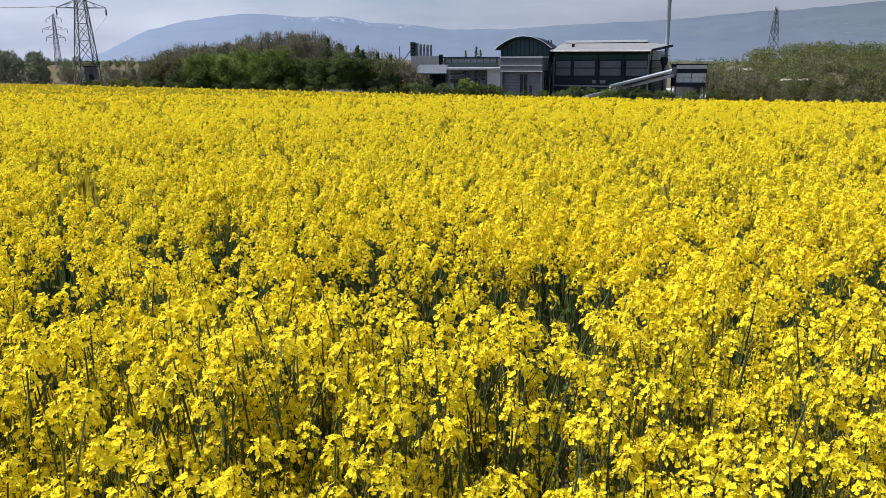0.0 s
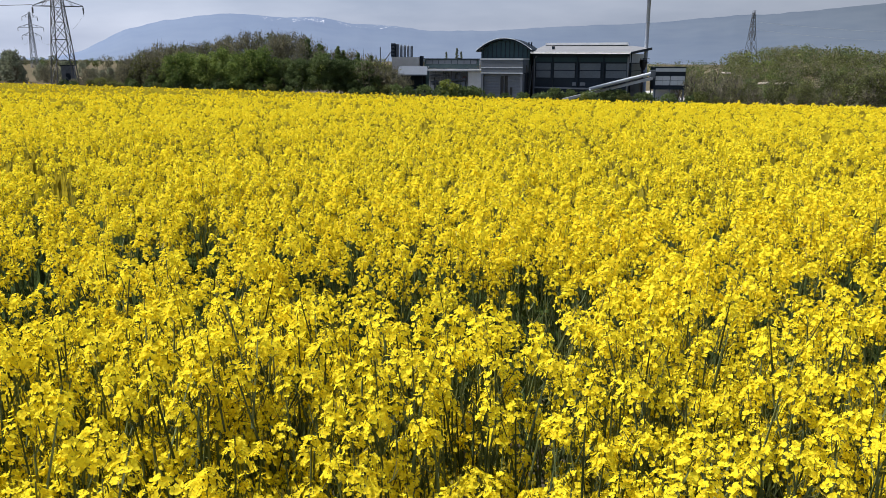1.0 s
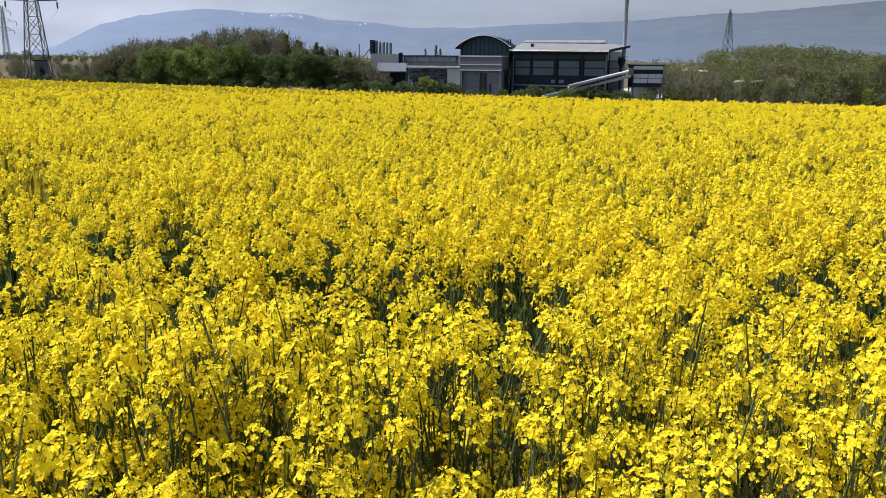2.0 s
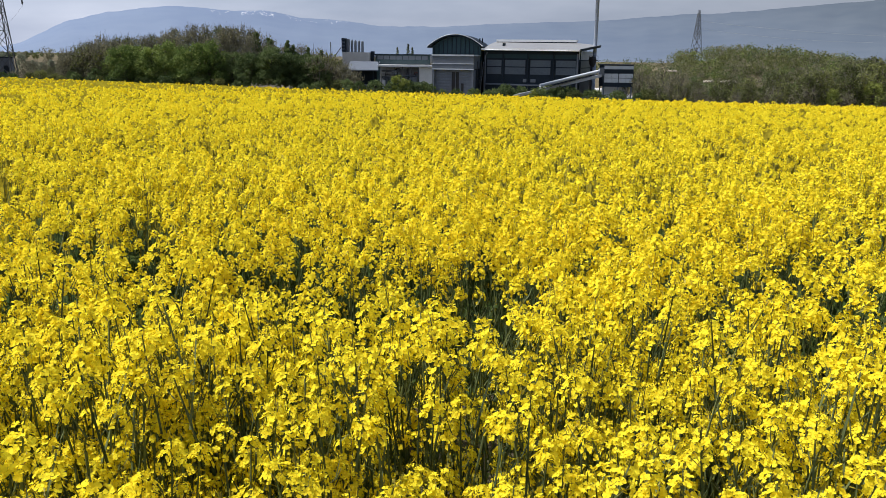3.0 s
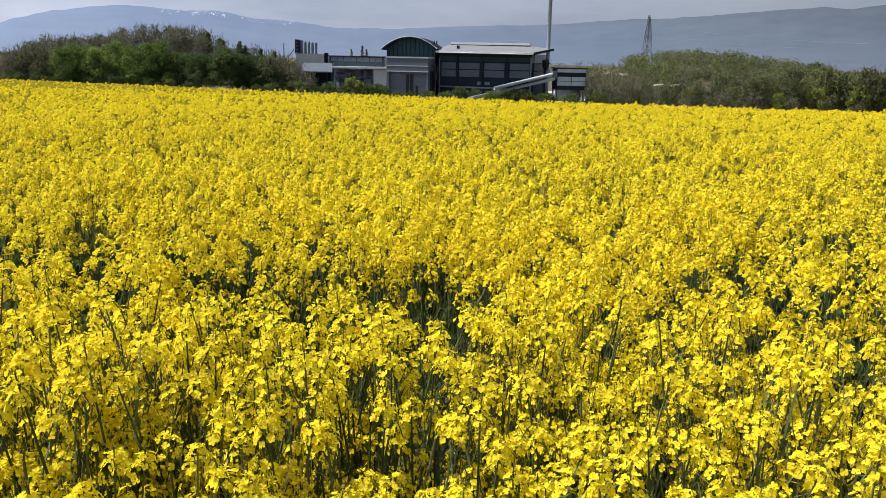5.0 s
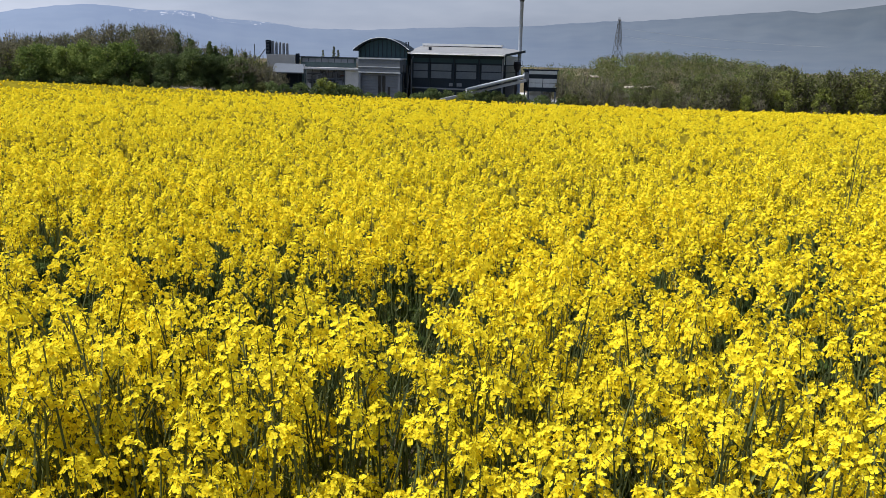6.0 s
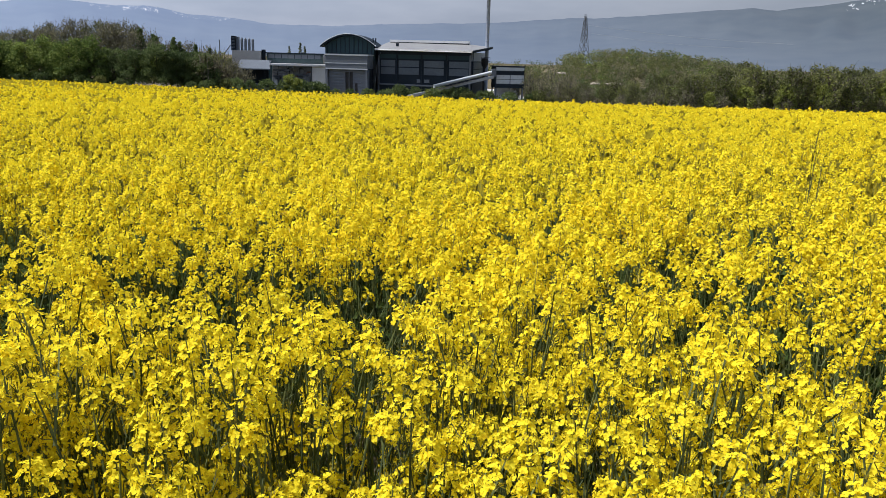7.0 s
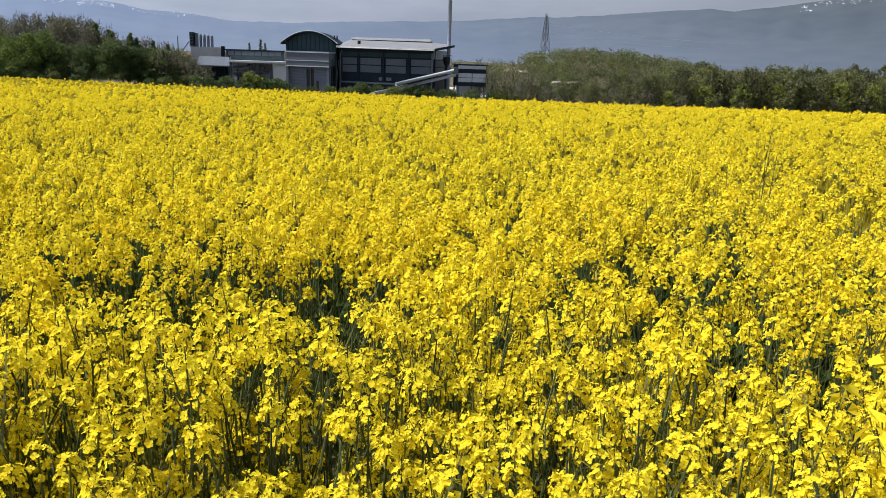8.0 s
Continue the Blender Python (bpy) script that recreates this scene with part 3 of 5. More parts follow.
pylon(-87.5, 150, 24.0, 15.0, ((14.75, 4.55), (18.4, 5.6), (21.6, 3.8)), "tall dark lattice power pylon beyond the crop", 14, 2.05, pylon_steel)
zq = float(rise(-194, 310))
pylon(-193, 310, 20.0 - zq, 16.0, ((10.8 - zq, 3.6), (14.0 - zq, 4.8), (18.0 - zq, 2.9)), "grey lattice power pylon far off, paled for haze", 14, 1.15, far_steel, 0.15)
zr = float(rise(-318, 500))
pylon(-318, 500, 3.6 - zr, 4.0, ((1.6 - zr, 1.2),), "small lattice mast in the distance, paled for haze", 14, 0.9, far_steel, 0.22)
zs3 = float(rise(83.8, 305))
pylon(83.8, 305, 19.6 - zs3, 12.0, ((11.3 - zs3, 1.35), (14.05 - zs3, 1.5), (17.0 - zs3, 1.05)), "slim lattice pylon rising from a wooded mound", 35, 1.75, pylon_steel, 0.12)


def cable(points, sag, radius, label, steel=pylon_steel):
    a, b = np.array(points[0], float), np.array(points[1], float)
    s = np.linspace(0, 1, 25)
    p = a + (b - a) * s[:, None]
    p[:, 2] -= sag * 4 * s * (1 - s)
    tagged(part("power_cable", Shape().tube(p, radius, 4, cap=False), steel), label, "cable", "power cables")


zp = float(rise(-87.5, 150))
cable(((-91.9, 148.9, 11.85), (-150, 150, 16.5)), 1.6, 0.06, "thick dark overhead power cable on a pylon")
for side in (-4.5, 4.5):
    cable(((-87.5 + side, 150 + side * 0.25, zp + 13.2), (-194 + side * 0.8, 310, 9.4)), 3.5, 0.015, "thin overhead power cable between pylons")
cable(((85.0, 305, 15.6), (170.0, 310, 11.0)), 1.0, 0.035, "thin pale overhead power cable above a wooded mound", galv)
cable(((85.0, 305, 12.9), (150.0, 310, 8.9)), 1.0, 0.03, "thin pale overhead power cable above a wooded mound", galv)

hut = thing("transformer_hut", -88.4, 153, float(rise(-88.4, 153)), "small grey transformer hut at the foot of a pylon", "hut", turn=20)
part("wall", Shape().box(-1.15, -1.0, 0, 1.15, 1.0, 3.6), mid_grey, hut)
part("roof", Shape().box(-1.3, -1.15, 3.6, 1.3, 1.15, 3.8), dark_sheet, hut)
part("door", Shape().box(-0.4, -1.05, 0.1, 0.5, -1.003, 2.2), dark_sheet, hut, "dark steel door")

# scattered trees and hedges of the far valley, one mass
valley = Shape()
r5 = np.random.default_rng(9)
for i in range(230):
    y = r5.uniform(300, 700)
    x = -y * math.tan(radians(r5.uniform(24, 40)))
    if i > 150:
        y = r5.uniform(440, 600)
        x = y * math.tan(radians(r5.uniform(8.5, 36)))
    h = r5.uniform(2.5, 5.0) * (2.1 if i > 150 else 1.2 if i % 5 == 0 else 0.8)
    d = r5.normal(0, 1, (90, 3))
    d /= np.linalg.norm(d, axis=1)[:, None]
    c = np.array([x, y, float(rise(x, y)) + h * 0.5]) + d * np.array([h * 0.5, h * 0.5, h * 0.5]) * r5.uniform(0.5, 1.05, (90, 1))
    valley.add(*leaf_quads(c, d, 0.4, r5), mat=int(r5.integers(3)))
for i in range(70):                                          # a far tree line behind the works
    y = r5.uniform(330, 430)
    x = y * math.tan(radians(r5.uniform(-12.5, 14.5)))
    h = r5.uniform(3.5, 6.5)
    d = r5.normal(0, 1, (90, 3))
    d /= np.linalg.norm(d, axis=1)[:, None]
    c = np.array([x, y, float(rise(x, y)) + h * 0.5]) + d * h * 0.5 * r5.uniform(0.5, 1.05, (90, 1))
    valley.add(*leaf_quads(c, d, 0.35, r5), mat=int(r5.integers(3)))
tagged(part("valley_trees", valley, [leaf_olive, leaf_bud, leaf_dark]), "scattered small trees and hedges across the far valley", "trees", kind="stuff")

# bare pale earth showing on the flank of the mound
for x, z, w5 in ((62.9, -3.45, 4.5), (58.4, -3.30, 2.6), (49.5, -0.90, 2.4)):
    scar, rs = Shape(), np.random.default_rng(int(x * 10))
    rows5 = []
    for i in range(5):
        for j in range(9):
            u, v = j / 8 - 0.5, i / 4 - 0.5
            edge = max(0.0, 1 - (2 * u) ** 2 - (2 * v) ** 2) ** 0.5
            rows5.append((w5 * u, -0.8 * edge + rs.normal(0, 0.08), w5 * 0.22 * v + rs.normal(0, 0.06)))
    scar.add(rows5, [(9 * i + j, 9 * i + j + 1, 9 * i + j + 10, 9 * i + j + 9) for i in range(4) for j in range(8)])
    bank = part("bare_earth_bank", scar, rock, at=pose(x, 199.5, z))
    tagged(bank, "pale bare earth bank among the bushes of a mound", "earth bank", "earth banks", "structure")


far_trees = [tree_kind("hilltop_tree", "olive brown tree beside a distant house", 8.0, 5.6, 800, 0.34, leaf_olive, 99, "trees by the house", 0.05, 24)]
plant_row(far_trees, [(194.5, 298, 0.85), (199, 301, 0.7), (208.5, 296, 0.9), (222, 297, 0.8), (228, 300, 0.9)], rng)

# a pale house among trees on the rise beyond the tree row
house = thing("farmhouse", 214.5, 300, float(rise(214.5, 300)), "pale distant house with a grey pitched roof", "house", turn=12)
part("wall", Shape().box(-4.6, -3.4, 0, 4.6, 3.4, 4.0), plaster, house)
part("roof", Shape().add([(-5, -3.9, 3.9), (5, -3.9, 3.9), (5, 3.9, 3.9), (-5, 3.9, 3.9), (-5, 0, 5.9), (5, 0, 5.9)], [(0, 1, 5, 4), (2, 3, 4, 5), (3, 2, 1, 0), (0, 4, 3, 3), (1, 2, 5, 5)]), mid_grey, house, "grey pitched roof")
for x in (-3.6, -0.6, 2.4):
    part("window", Shape().box(x, -3.46, 2.0, x + 1.1, -3.403, 3.3), glass_dark, house)


# ---------------------------------------------------------------- factory: the hall with the arched entrance block
GZ = -5.2                                   # yard level
yard = Shape().box(-34, 143.2, GZ - 0.6, 33, 200, GZ)
tagged(part("yard_pavement", yard, concrete), "grey concrete factory yard behind the hedge", "pavement", kind="structure")

def hz(z):
    return z - GZ


hall = thing("factory_hall", -6.7, 153.0, GZ, "dark grey factory hall with pale sloping roof and arched entrance block", "factory", turn=-15)

# arched block: green ribbed wall under a vaulted roof
cx, half_w = 4.45, 4.65
arch = [(cx + u * half_w, 10.7 - 1.85 * u * u) for u in np.linspace(-1, 1, 13)]
part("arched_wall", Shape().prism([(cx - half_w, 0), (cx + half_w, 0)] + arch[::-1], 0, 4.5), green_sheet, hall, "dark green corrugated metal wall")
for i in range(11):
    u = -0.9 + i * 0.18
    part("wall_rib", Shape().box(cx + u * half_w - 0.06, -0.09, 7.4, cx + u * half_w + 0.06, -0.002, 10.55 - 1.85 * u * u), dark_sheet, hall)
us = np.linspace(-1.15, 1.13, 17)
vault_i = [(cx + u * half_w, 10.75 - 1.65 * u * u) for u in us]
vault_o = [(x, z + 0.24) for x, z in vault_i]
vv = [(x, y, z) for y in (-1.0, 5.0) for row in (vault_o, vault_i) for x, z in row]
k = 17
vf = []
for i in range(k - 1):
    vf += [(i, i + 1, 2 * k + i + 1, 2 * k + i), (k + i, 3 * k + i, 3 * k + i + 1, k + i + 1), (i, k + i, k + i + 1, i + 1), (2 * k + i, 2 * k + i + 1, 3 * k + i + 1, 3 * k + i)]
vf += [(0, 2 * k, 3 * k, k), (k - 1, 2 * k - 1, 4 * k - 1, 3 * k - 1)]
part("vaulted_roof", Shape().add(vv, vf), dark_sheet, hall, "dark curved roof with thin pale edge")
part("roof_rim", Shape().tube([(x, -1.03, z + 0.05) for x, z in vault_o], 0.06, 6), pale_band, hall, "pale metal edge strip", smooth=True)

# entrance annex in front
ax0, ax1, ay = 1.2, 9.0, -4.5
part("annex_upper", Shape().box(ax0, ay, 4.9, ax1, -0.01, 7.15), grey_sheet, hall, "grey metal fascia")
part("annex_parapet", Shape().box(ax0 - 0.1, ay - 0.1, 7.15, ax1 + 0.1, -0.02, 7.4), pale_band, hall, "pale parapet edge")
part("annex_band", Shape().box(ax0 - 0.04, ay - 0.05, 5.72, ax1 + 0.04, ay - 0.003, 5.86), pale_band, hall, "pale band")
part("annex_sill", Shape().box(ax0 - 0.06, ay - 0.08, 4.72, ax1 + 0.06, ay + 0.25, 4.9), pale_band, hall, "pale lintel band")
for x0, x1 in ((ax0, ax0 + 0.4), (ax1 - 0.4, ax1)):
    part("pier", Shape().box(x0, ay, 0, x1, ay + 1.6, 4.72), grey_sheet, hall)
prof = [(0.05 * (i % 2 == 0), 0.05 + 0.26 * i) for i in range(19)]
for x0, x1 in ((ax0 + 0.4, 4.75), (6.15, ax1 - 0.4)):
    gate = Shape().add([(x, ay + 0.6 + dd, z) for dd, z in prof for x in (x0, x1)], [(2 * i, 2 * i + 1, 2 * i + 3, 2 * i + 2) for i in range(18)])
    gate.box(x0, ay + 0.7, 0, x1, ay + 0.8, 4.72)
    part("roller_gate", gate, mid_grey, hall, "grey ribbed roller gate")
part("dark_doorway", Shape().box(4.75, ay + 0.8, 0, 6.15, ay + 0.9, 4.72), black_steel, hall)
part("door_post", Shape().box(5.4, ay + 0.55, 0, 5.52, ay + 0.78, 4.7), grey_sheet, hall)
part("door_lintel", Shape().box(4.75, ay + 0.6, 4.3, 6.15, ay + 0.78, 4.72), mid_grey, hall)
part("side_door", Shape().box(6.6, ay + 0.5, 0, 7.05, ay + 0.58, 2.3), black_steel, hall, "small dark door")
part("annex_side", Shape().box(ax1 - 0.12, ay + 1.6, 0, ax1 - 0.003, -0.01, 4.9), dark_sheet, hall)
# external steel stair in the corner
for i in range(7):
    part("stair_landing", Shape().box(9.2, -2.6 + 0.25 * i, 0.5 + 0.75 * i, 9.95, -2.3 + 0.25 * i, 0.6 + 0.75 * i), black_steel, hall)
for x, y in ((9.2, -2.6), (9.95, -2.6), (9.2, -0.6), (9.95, -0.6)):
    part("stair_post", Shape().box(x - 0.05, y, 0, x + 0.05, y + 0.1, 6.2), black_steel, hall)
part("stair_rail", Shape().tube([(9.95, -2.65, 1.5), (9.95, -1.0, 6.1)], 0.04, 6), mid_grey, hall)

# long hall
hx0, hx1, hy = 9.55, 27.0, 1.0
part("rear_block", Shape().box(0.0, 4.6, 0, 9.5, 26, 8.4), dark_sheet, hall)
part("hall_wall", Shape().box(hx0, hy, 0, hx1, 26, 8.33), dark_sheet, hall, "dark grey clad wall")
rv = [(9.3, -0.3, 8.62), (27.35, -0.3, 8.54), (29.5, 12.5, 9.45), (25.3, 12.0, 9.86), (9.0, 12.0, 9.95), (9.0, 26.6, 9.75), (27.2, 26.6, 9.6)]
low = [(x, y, z - 0.28) for x, y, z in rv]
faces = [(0, 1, 3, 4), (1, 2, 3, -1), (4, 3, 6, 5), (3, 2, 6, -1)]
rf = faces + [(c2 + 7, b2 + 7, a2 + 7, -1) if e2 < 0 else (e2 + 7, c2 + 7, b2 + 7, a2 + 7) for a2, b2, c2, e2 in faces]
for i, j in ((0, 1), (1, 2), (2, 6), (6, 5), (5, 4), (4, 0)):
    rf.append((i, i + 7, j + 7, j))
me_roof = arrays_mesh("roof", np.array(rv + low), np.array(rf), np.zeros(len(rf)), roof_pale)
part("roof", me_roof, None, hall, "pale grey sheet roof sloping to the front")
part("barge_board", Shape().beam((27.45, -0.32, 8.36), (29.6, 12.5, 9.3), 0.14, 0.42), dark_sheet, hall, "dark edge board")
part("end_upper_wall", Shape().box(hx1 + 0.004, 1.4, 6.7, hx1 + 0.06, 25.8, 8.3), pale_band, hall, "pale upper wall")
part("end_post", Shape().box(hx1 + 0.01, 2.4, 0, hx1 + 0.2, 2.9, 8.3), dark_sheet, hall)
part("roof_edge", Shape().box(9.3, -0.42, 8.4, 27.4, -0.305, 8.6), white_metal, hall, "white eaves board")
for i in range(17):
    x = 10.0 + i * 1.05
    part("roof_seam", Shape().beam((x, -0.25, 8.62), (x * 0.94 + 0.6, 11.9, 9.92), 0.03, 0.012), roof_pale, hall)
part("ridge_curb", Shape().box(9.5, 11.4, 9.7, 25.1, 12.6, 10.0), dark_sheet, hall, "dark curb under the ridge vent")
part("ridge_vent", Shape().box(9.4, 11.3, 10.0, 25.2, 12.7, 10.42), white_metal, hall, "long white ridge vent")
part("roof_hatch", Shape().box(12.3, 4.0, 8.9, 12.75, 4.6, 9.65), dark_sheet, hall)
for x in (8.4, 8.9):
    part("roof_vent", Shape().tube([(x, 2, 9.6), (x, 2, 10.4)], 0.12, 8), dark_sheet, hall)
part("gutter", Shape().tube([(9.4, -0.5, 8.32), (27.3, -0.5, 8.25)], 0.08, 8), white_metal, hall, "white gutter")
part("downpipe", Shape().tube([(9.85, 0.75, 0.1), (9.85, 0.75, 7.3), (10.3, 0.2, 7.8)], 0.13, 8), grey_sheet, hall, "pale grey downpipe")
for x0, x1 in ((10.15, 12.95), (13.5, 17.42), (18.25, 22.05), (22.95, 26.65)):
    win = part("panel_window", Shape().box(x0, hy - 0.08, 3.92, x1, hy - 0.003, 6.64), pale_sheet, hall, "pale translucent panel window")
    for z in (3.92, 5.32, 6.64):
        part("frame", Shape().box(x0 - 0.08, hy - 0.15, z - 0.08, x1 + 0.08, hy - 0.082, z + 0.08), dark_sheet, win)
    for x in (x0, x1):
        part("mullion", Shape().box(x - 0.04, hy - 0.14, 3.92, x + 0.04, hy - 0.084, 6.64), dark_sheet, win)
for x in (13.22, 17.83, 22.5, 26.85):
    part("pilaster", Shape().box(x - 0.13, hy - 0.3, 0, x + 0.13, hy - 0.004, 7.75), dark_sheet if x < 26 else mid_grey, hall)
part("upper_band", Shape().box(hx0 + 0.4, hy - 0.05, 6.85, hx1 - 0.02, hy - 0.003, 7.6), green_sheet, hall)
for x in (17.0, 18.4):
    part("small_window", Shape().box(x, hy - 0.06, 2.6, x + 0.95, hy - 0.003, 3.2), mid_grey, hall)
part("wall_pipe", Shape().tube([(10.0, hy - 0.5, 2.2), (20.5, hy - 0.5, 2.1)], 0.14, 8), grey_sheet, hall, "pale pipe along the wall")
part("end_window", Shape().box(hx1 + 0.003, 4.2, 3.9, hx1 + 0.08, 23.0, 6.5), pale_sheet, hall, "pale translucent panel window")
part("end_mullion", Shape().box(hx1 + 0.084, 4.2, 5.15, hx1 + 0.14, 23.0, 5.3), dark_sheet, hall)

# chimney
chim = thing("chimney", 23.85, 156.0, GZ, "slim pale grey steel factory chimney", "chimney")
part("flue", Shape().tube([(0, 0, 0), (0, 0, 9.5), (0, 0, 19.1)], [0.36, 0.35, 0.34], 16), flue_paint, chim, smooth=True)
for z in (10.5, 14.0):
    part("flange", Shape().tube([(0, 0, z), (0, 0, z + 0.12)], 0.42, 16), flue_paint, chim)
part("rain_cap", Shape().tube([(0, 0, 18.45), (0, 0, 18.55), (0, 0, 18.95), (0, 0, 19.05)], [0.36, 0.47, 0.47, 0.36], 16), black_steel, chim, "dark steel collar at the chimney top")
pf = Shape().box(-1.1, -0.7, 6.6, 0.55, 0.7, 6.75)
part("platform", pf, black_steel, chim, "dark steel platform round the flue")
for x in (-1.1, -0.55, 0.0, 0.55):
    part("rail_post", Shape().beam((x, -0.7, 6.75), (x, -0.7, 7.5), 0.06), black_steel, chim)
part("handrail", Shape().beam((-1.1, -0.7, 7.5), (0.55, -0.7, 7.5), 0.06), black_steel, chim)
part("hopper", Shape().tube([(-0.4, -0.3, 7.3), (-0.4, -0.3, 6.9), (-0.4, -0.3, 6.0), (-0.4, -0.3, 5.4)], [0.6, 0.75, 0.6, 0.25], 12), black_steel, chim, "dark steel hopper")
part("support_post", Shape().box(-0.75, -0.5, 0, -0.35, -0.1, 6.0), black_steel, chim)

# conveyor
conv = thing("conveyor", 0, 0, GZ, "long sloping pale grey conveyor tube on legs", "conveyor")
part("upper_tube", Shape().tube([(12.4, 141.2, 2.3), (23.8, 146.2, 4.95)], 0.29, 12), pale_band, conv, smooth=True)
part("lower_beam", Shape().beam((7.9, 140.6, 0.45), (23.6, 145.6, 4.05), 0.45, 0.46), galv, conv)
part("walkway", Shape().beam((12.6, 141.2, 1.75), (23.8, 146.0, 4.48), 0.3, 0.06), black_steel, conv)
part("drive_head", Shape().box(23.3, 145.4, 4.1, 24.1, 147.0, 5.4), mid_grey, conv)
for x, y, z in ((12.0, 141.9, 1.4), (16.5, 143.3, 2.4), (21.5, 144.9, 3.6)):
    part("leg", Shape().box(x - 0.1, y, 0, x + 0.1, y + 0.2, z), black_steel, conv)

# raised control cabin
cab = thing("control_cabin", 24.2, 146.5, GZ, "raised banded steel cabin with window rows on legs", "cabin")
part("cabin_wall", Shape().box(0, 0, 2.1, 5.3, 5, 5.9), dark_sheet, cab)
part("cabin_fascia", Shape().box(0.06, -0.06, 5.2, 5.24, -0.003, 5.8), pale_band, cab, "pale metal band")
part("cabin_roof", Shape().box(-0.2, -0.12, 5.9, 5.5, 5.2, 6.05), dark_sheet, cab)
for i in range(4):
    for j in range(2):
        part("cabin_window", Shape().box(0.14 + i * 1.25 + 0.1 * (i > 1), -0.05, 2.85 + j * 0.82, 1.36 + i * 1.25 + 0.1 * (i > 1), -0.003, 3.6 + j * 0.82), pale_band, cab, "pale window pane")
for x in (0.15, 2.65, 5.1):
    for y in (0.2, 4.6):
        part("leg", Shape().box(x - 0.12, y - 0.12, -0.6, x + 0.12, y + 0.12, 2.1), grey_sheet, cab)
part("back_wall", Shape().box(0.3, 3.0, 0, 4.9, 3.2, 2.09), white_metal, cab, "pale lower wall")

# ---------------------------------------------------------------- older works to the left
works = thing("old_works", 0, 0, GZ, "long low works with green glazed band and pale canopy", "factory")
part("upper_storey", Shape().box(-19.1, 165.5, 0, -7.9, 180, hz(2.0)), teal_glass, works, "dark teal clad upper storey")
part("clerestory", Shape().box(-18.8, 165.42, hz(1.1), -8.3, 165.497, hz(1.85)), grey_sheet, works, "band of grey clerestory glazing")
for i in range(9):
    part("mullion", Shape().box(-18.8 + i * 1.3, 165.34, hz(1.1), -18.7 + i * 1.3, 165.418, hz(1.85)), dark_sheet, works)
part("roof_slab", Shape().box(-19.4, 165.1, hz(2.0), -7.7, 180.2, hz(2.2)), dark_sheet, works)
part("canopy_roof", Shape().box(-18.0, 159.8, hz(-0.25), -7.2, 165.4, hz(0.12)), white_metal, works, "white flat canopy")
part("pale_wall", Shape().box(-9.9, 160.5, 0, -7.2, 165.4, hz(-0.3)), white_metal, works, "pale metal wall")
part("recess_wall", Shape().box(-18.0, 164.8, 0, -9.95, 165.4, hz(-0.3)), pale_band, works)
for i in range(6):
    part("canopy_post", Shape().box(-17.8 + i * 1.55, 160.2, 0, -17.7 + i * 1.55, 160.3, hz(-0.26)), mid_grey, works)
rp = np.random.default_rng(61)
for i in range(16):
    x, y, top = -17.6 + 0.47 * i + rp.uniform(-0.1, 0.1), 160.6 + rp.uniform(0, 2.5), rp.uniform(2.6, 4.6)
    side_x = x + rp.choice((-1, 1)) * rp.uniform(0.4, 1.0)
    part("process_pipe", Shape().tube([(x, y, 0), (x, y, top - 0.15), (x + 0.1 * np.sign(side_x - x), y, top), (side_x, y, top)], rp.uniform(0.05, 0.11), 8), (galv, mid_grey, dark_sheet, grey_sheet, rust_red)[i % 5], works)
for i in range(5):
    x = -17.2 + 1.5 * i
    part("plant_cabinet", Shape().box(x, 160.5, 0, x + rp.uniform(0.5, 0.9), 161.3, rp.uniform(1.8, 3.4)), (white_metal, mid_grey, galv)[i % 3], works)
part("downpipe", Shape().tube([(-9.95, 160.4, 0), (-9.95, 160.4, hz(-0.4))], 0.09, 8), dark_sheet, works, "dark downpipe")
for i, (z, y) in enumerate(((-1.1, 161.5), (-1.7, 162.2), (-2.3, 161.8))):
    part("pipe_run", Shape().tube([(-17.4, y, hz(z)), (-13.6, y, hz(z)), (-13.4, y, hz(z) - 0.9), (-10.4, y, hz(z) - 0.9)], 0.16, 8), galv if i % 2 else mid_grey, works)
for x in (-16.6, -14.9, -12.2):
    part("tank", Shape().tube([(x, 163, 0), (x, 163, 2.6), (x, 163, 3.0)], [0.65, 0.65, 0.3], 12), grey_sheet, works)

plinth = thing("silo_plant", 0, 0, GZ, "concrete base block carrying a row of steel silos", "silos")
part("base_block", Shape().box(-25.9, 166, 0, -20.2, 172, hz(2.45)), concrete, plinth, "weathered concrete block")
part("dark_tower", Shape().box(-26.1, 166.5, hz(2.45), -25.35, 169, hz(5.2)), dark_sheet, plinth, "dark louvred tower")
part("rear_tower", Shape().box(-25.2, 167.2, hz(2.45), -24.75, 169, hz(5.05)), mid_grey, plinth)
for i in range(9):
    part("louvre", Shape().box(-26.05, 166.42, hz(2.6 + 0.28 * i), -25.4, 166.497, hz(2.68 + 0.28 * i)), mid_grey, plinth)
for i in range(4):
    x = -24.1 + i * 0.72
    part("silo", Shape().tube([(x, 167.4, hz(2.3)), (x, 167.4, hz(4.6)), (x, 167.4, hz(4.95) - i * 0.08)], [0.26, 0.26, 0.12], 12), mid_grey, plinth, "narrow steel silo")
part("stair_tower", Shape().box(-20.15, 166.4, 0, -19.5, 168, hz(2.7)), dark_sheet, plinth)
part("vent_mast", Shape().tube([(-28.6, 168, 0), (-28.6, 168, hz(4.4))], 0.11, 8), mid_grey, plinth)
part("slanting_chute", Shape().tube([(-27.6, 167, hz(1.6)), (-26.3, 167, hz(3.4))], 0.11, 8), mid_grey, plinth)

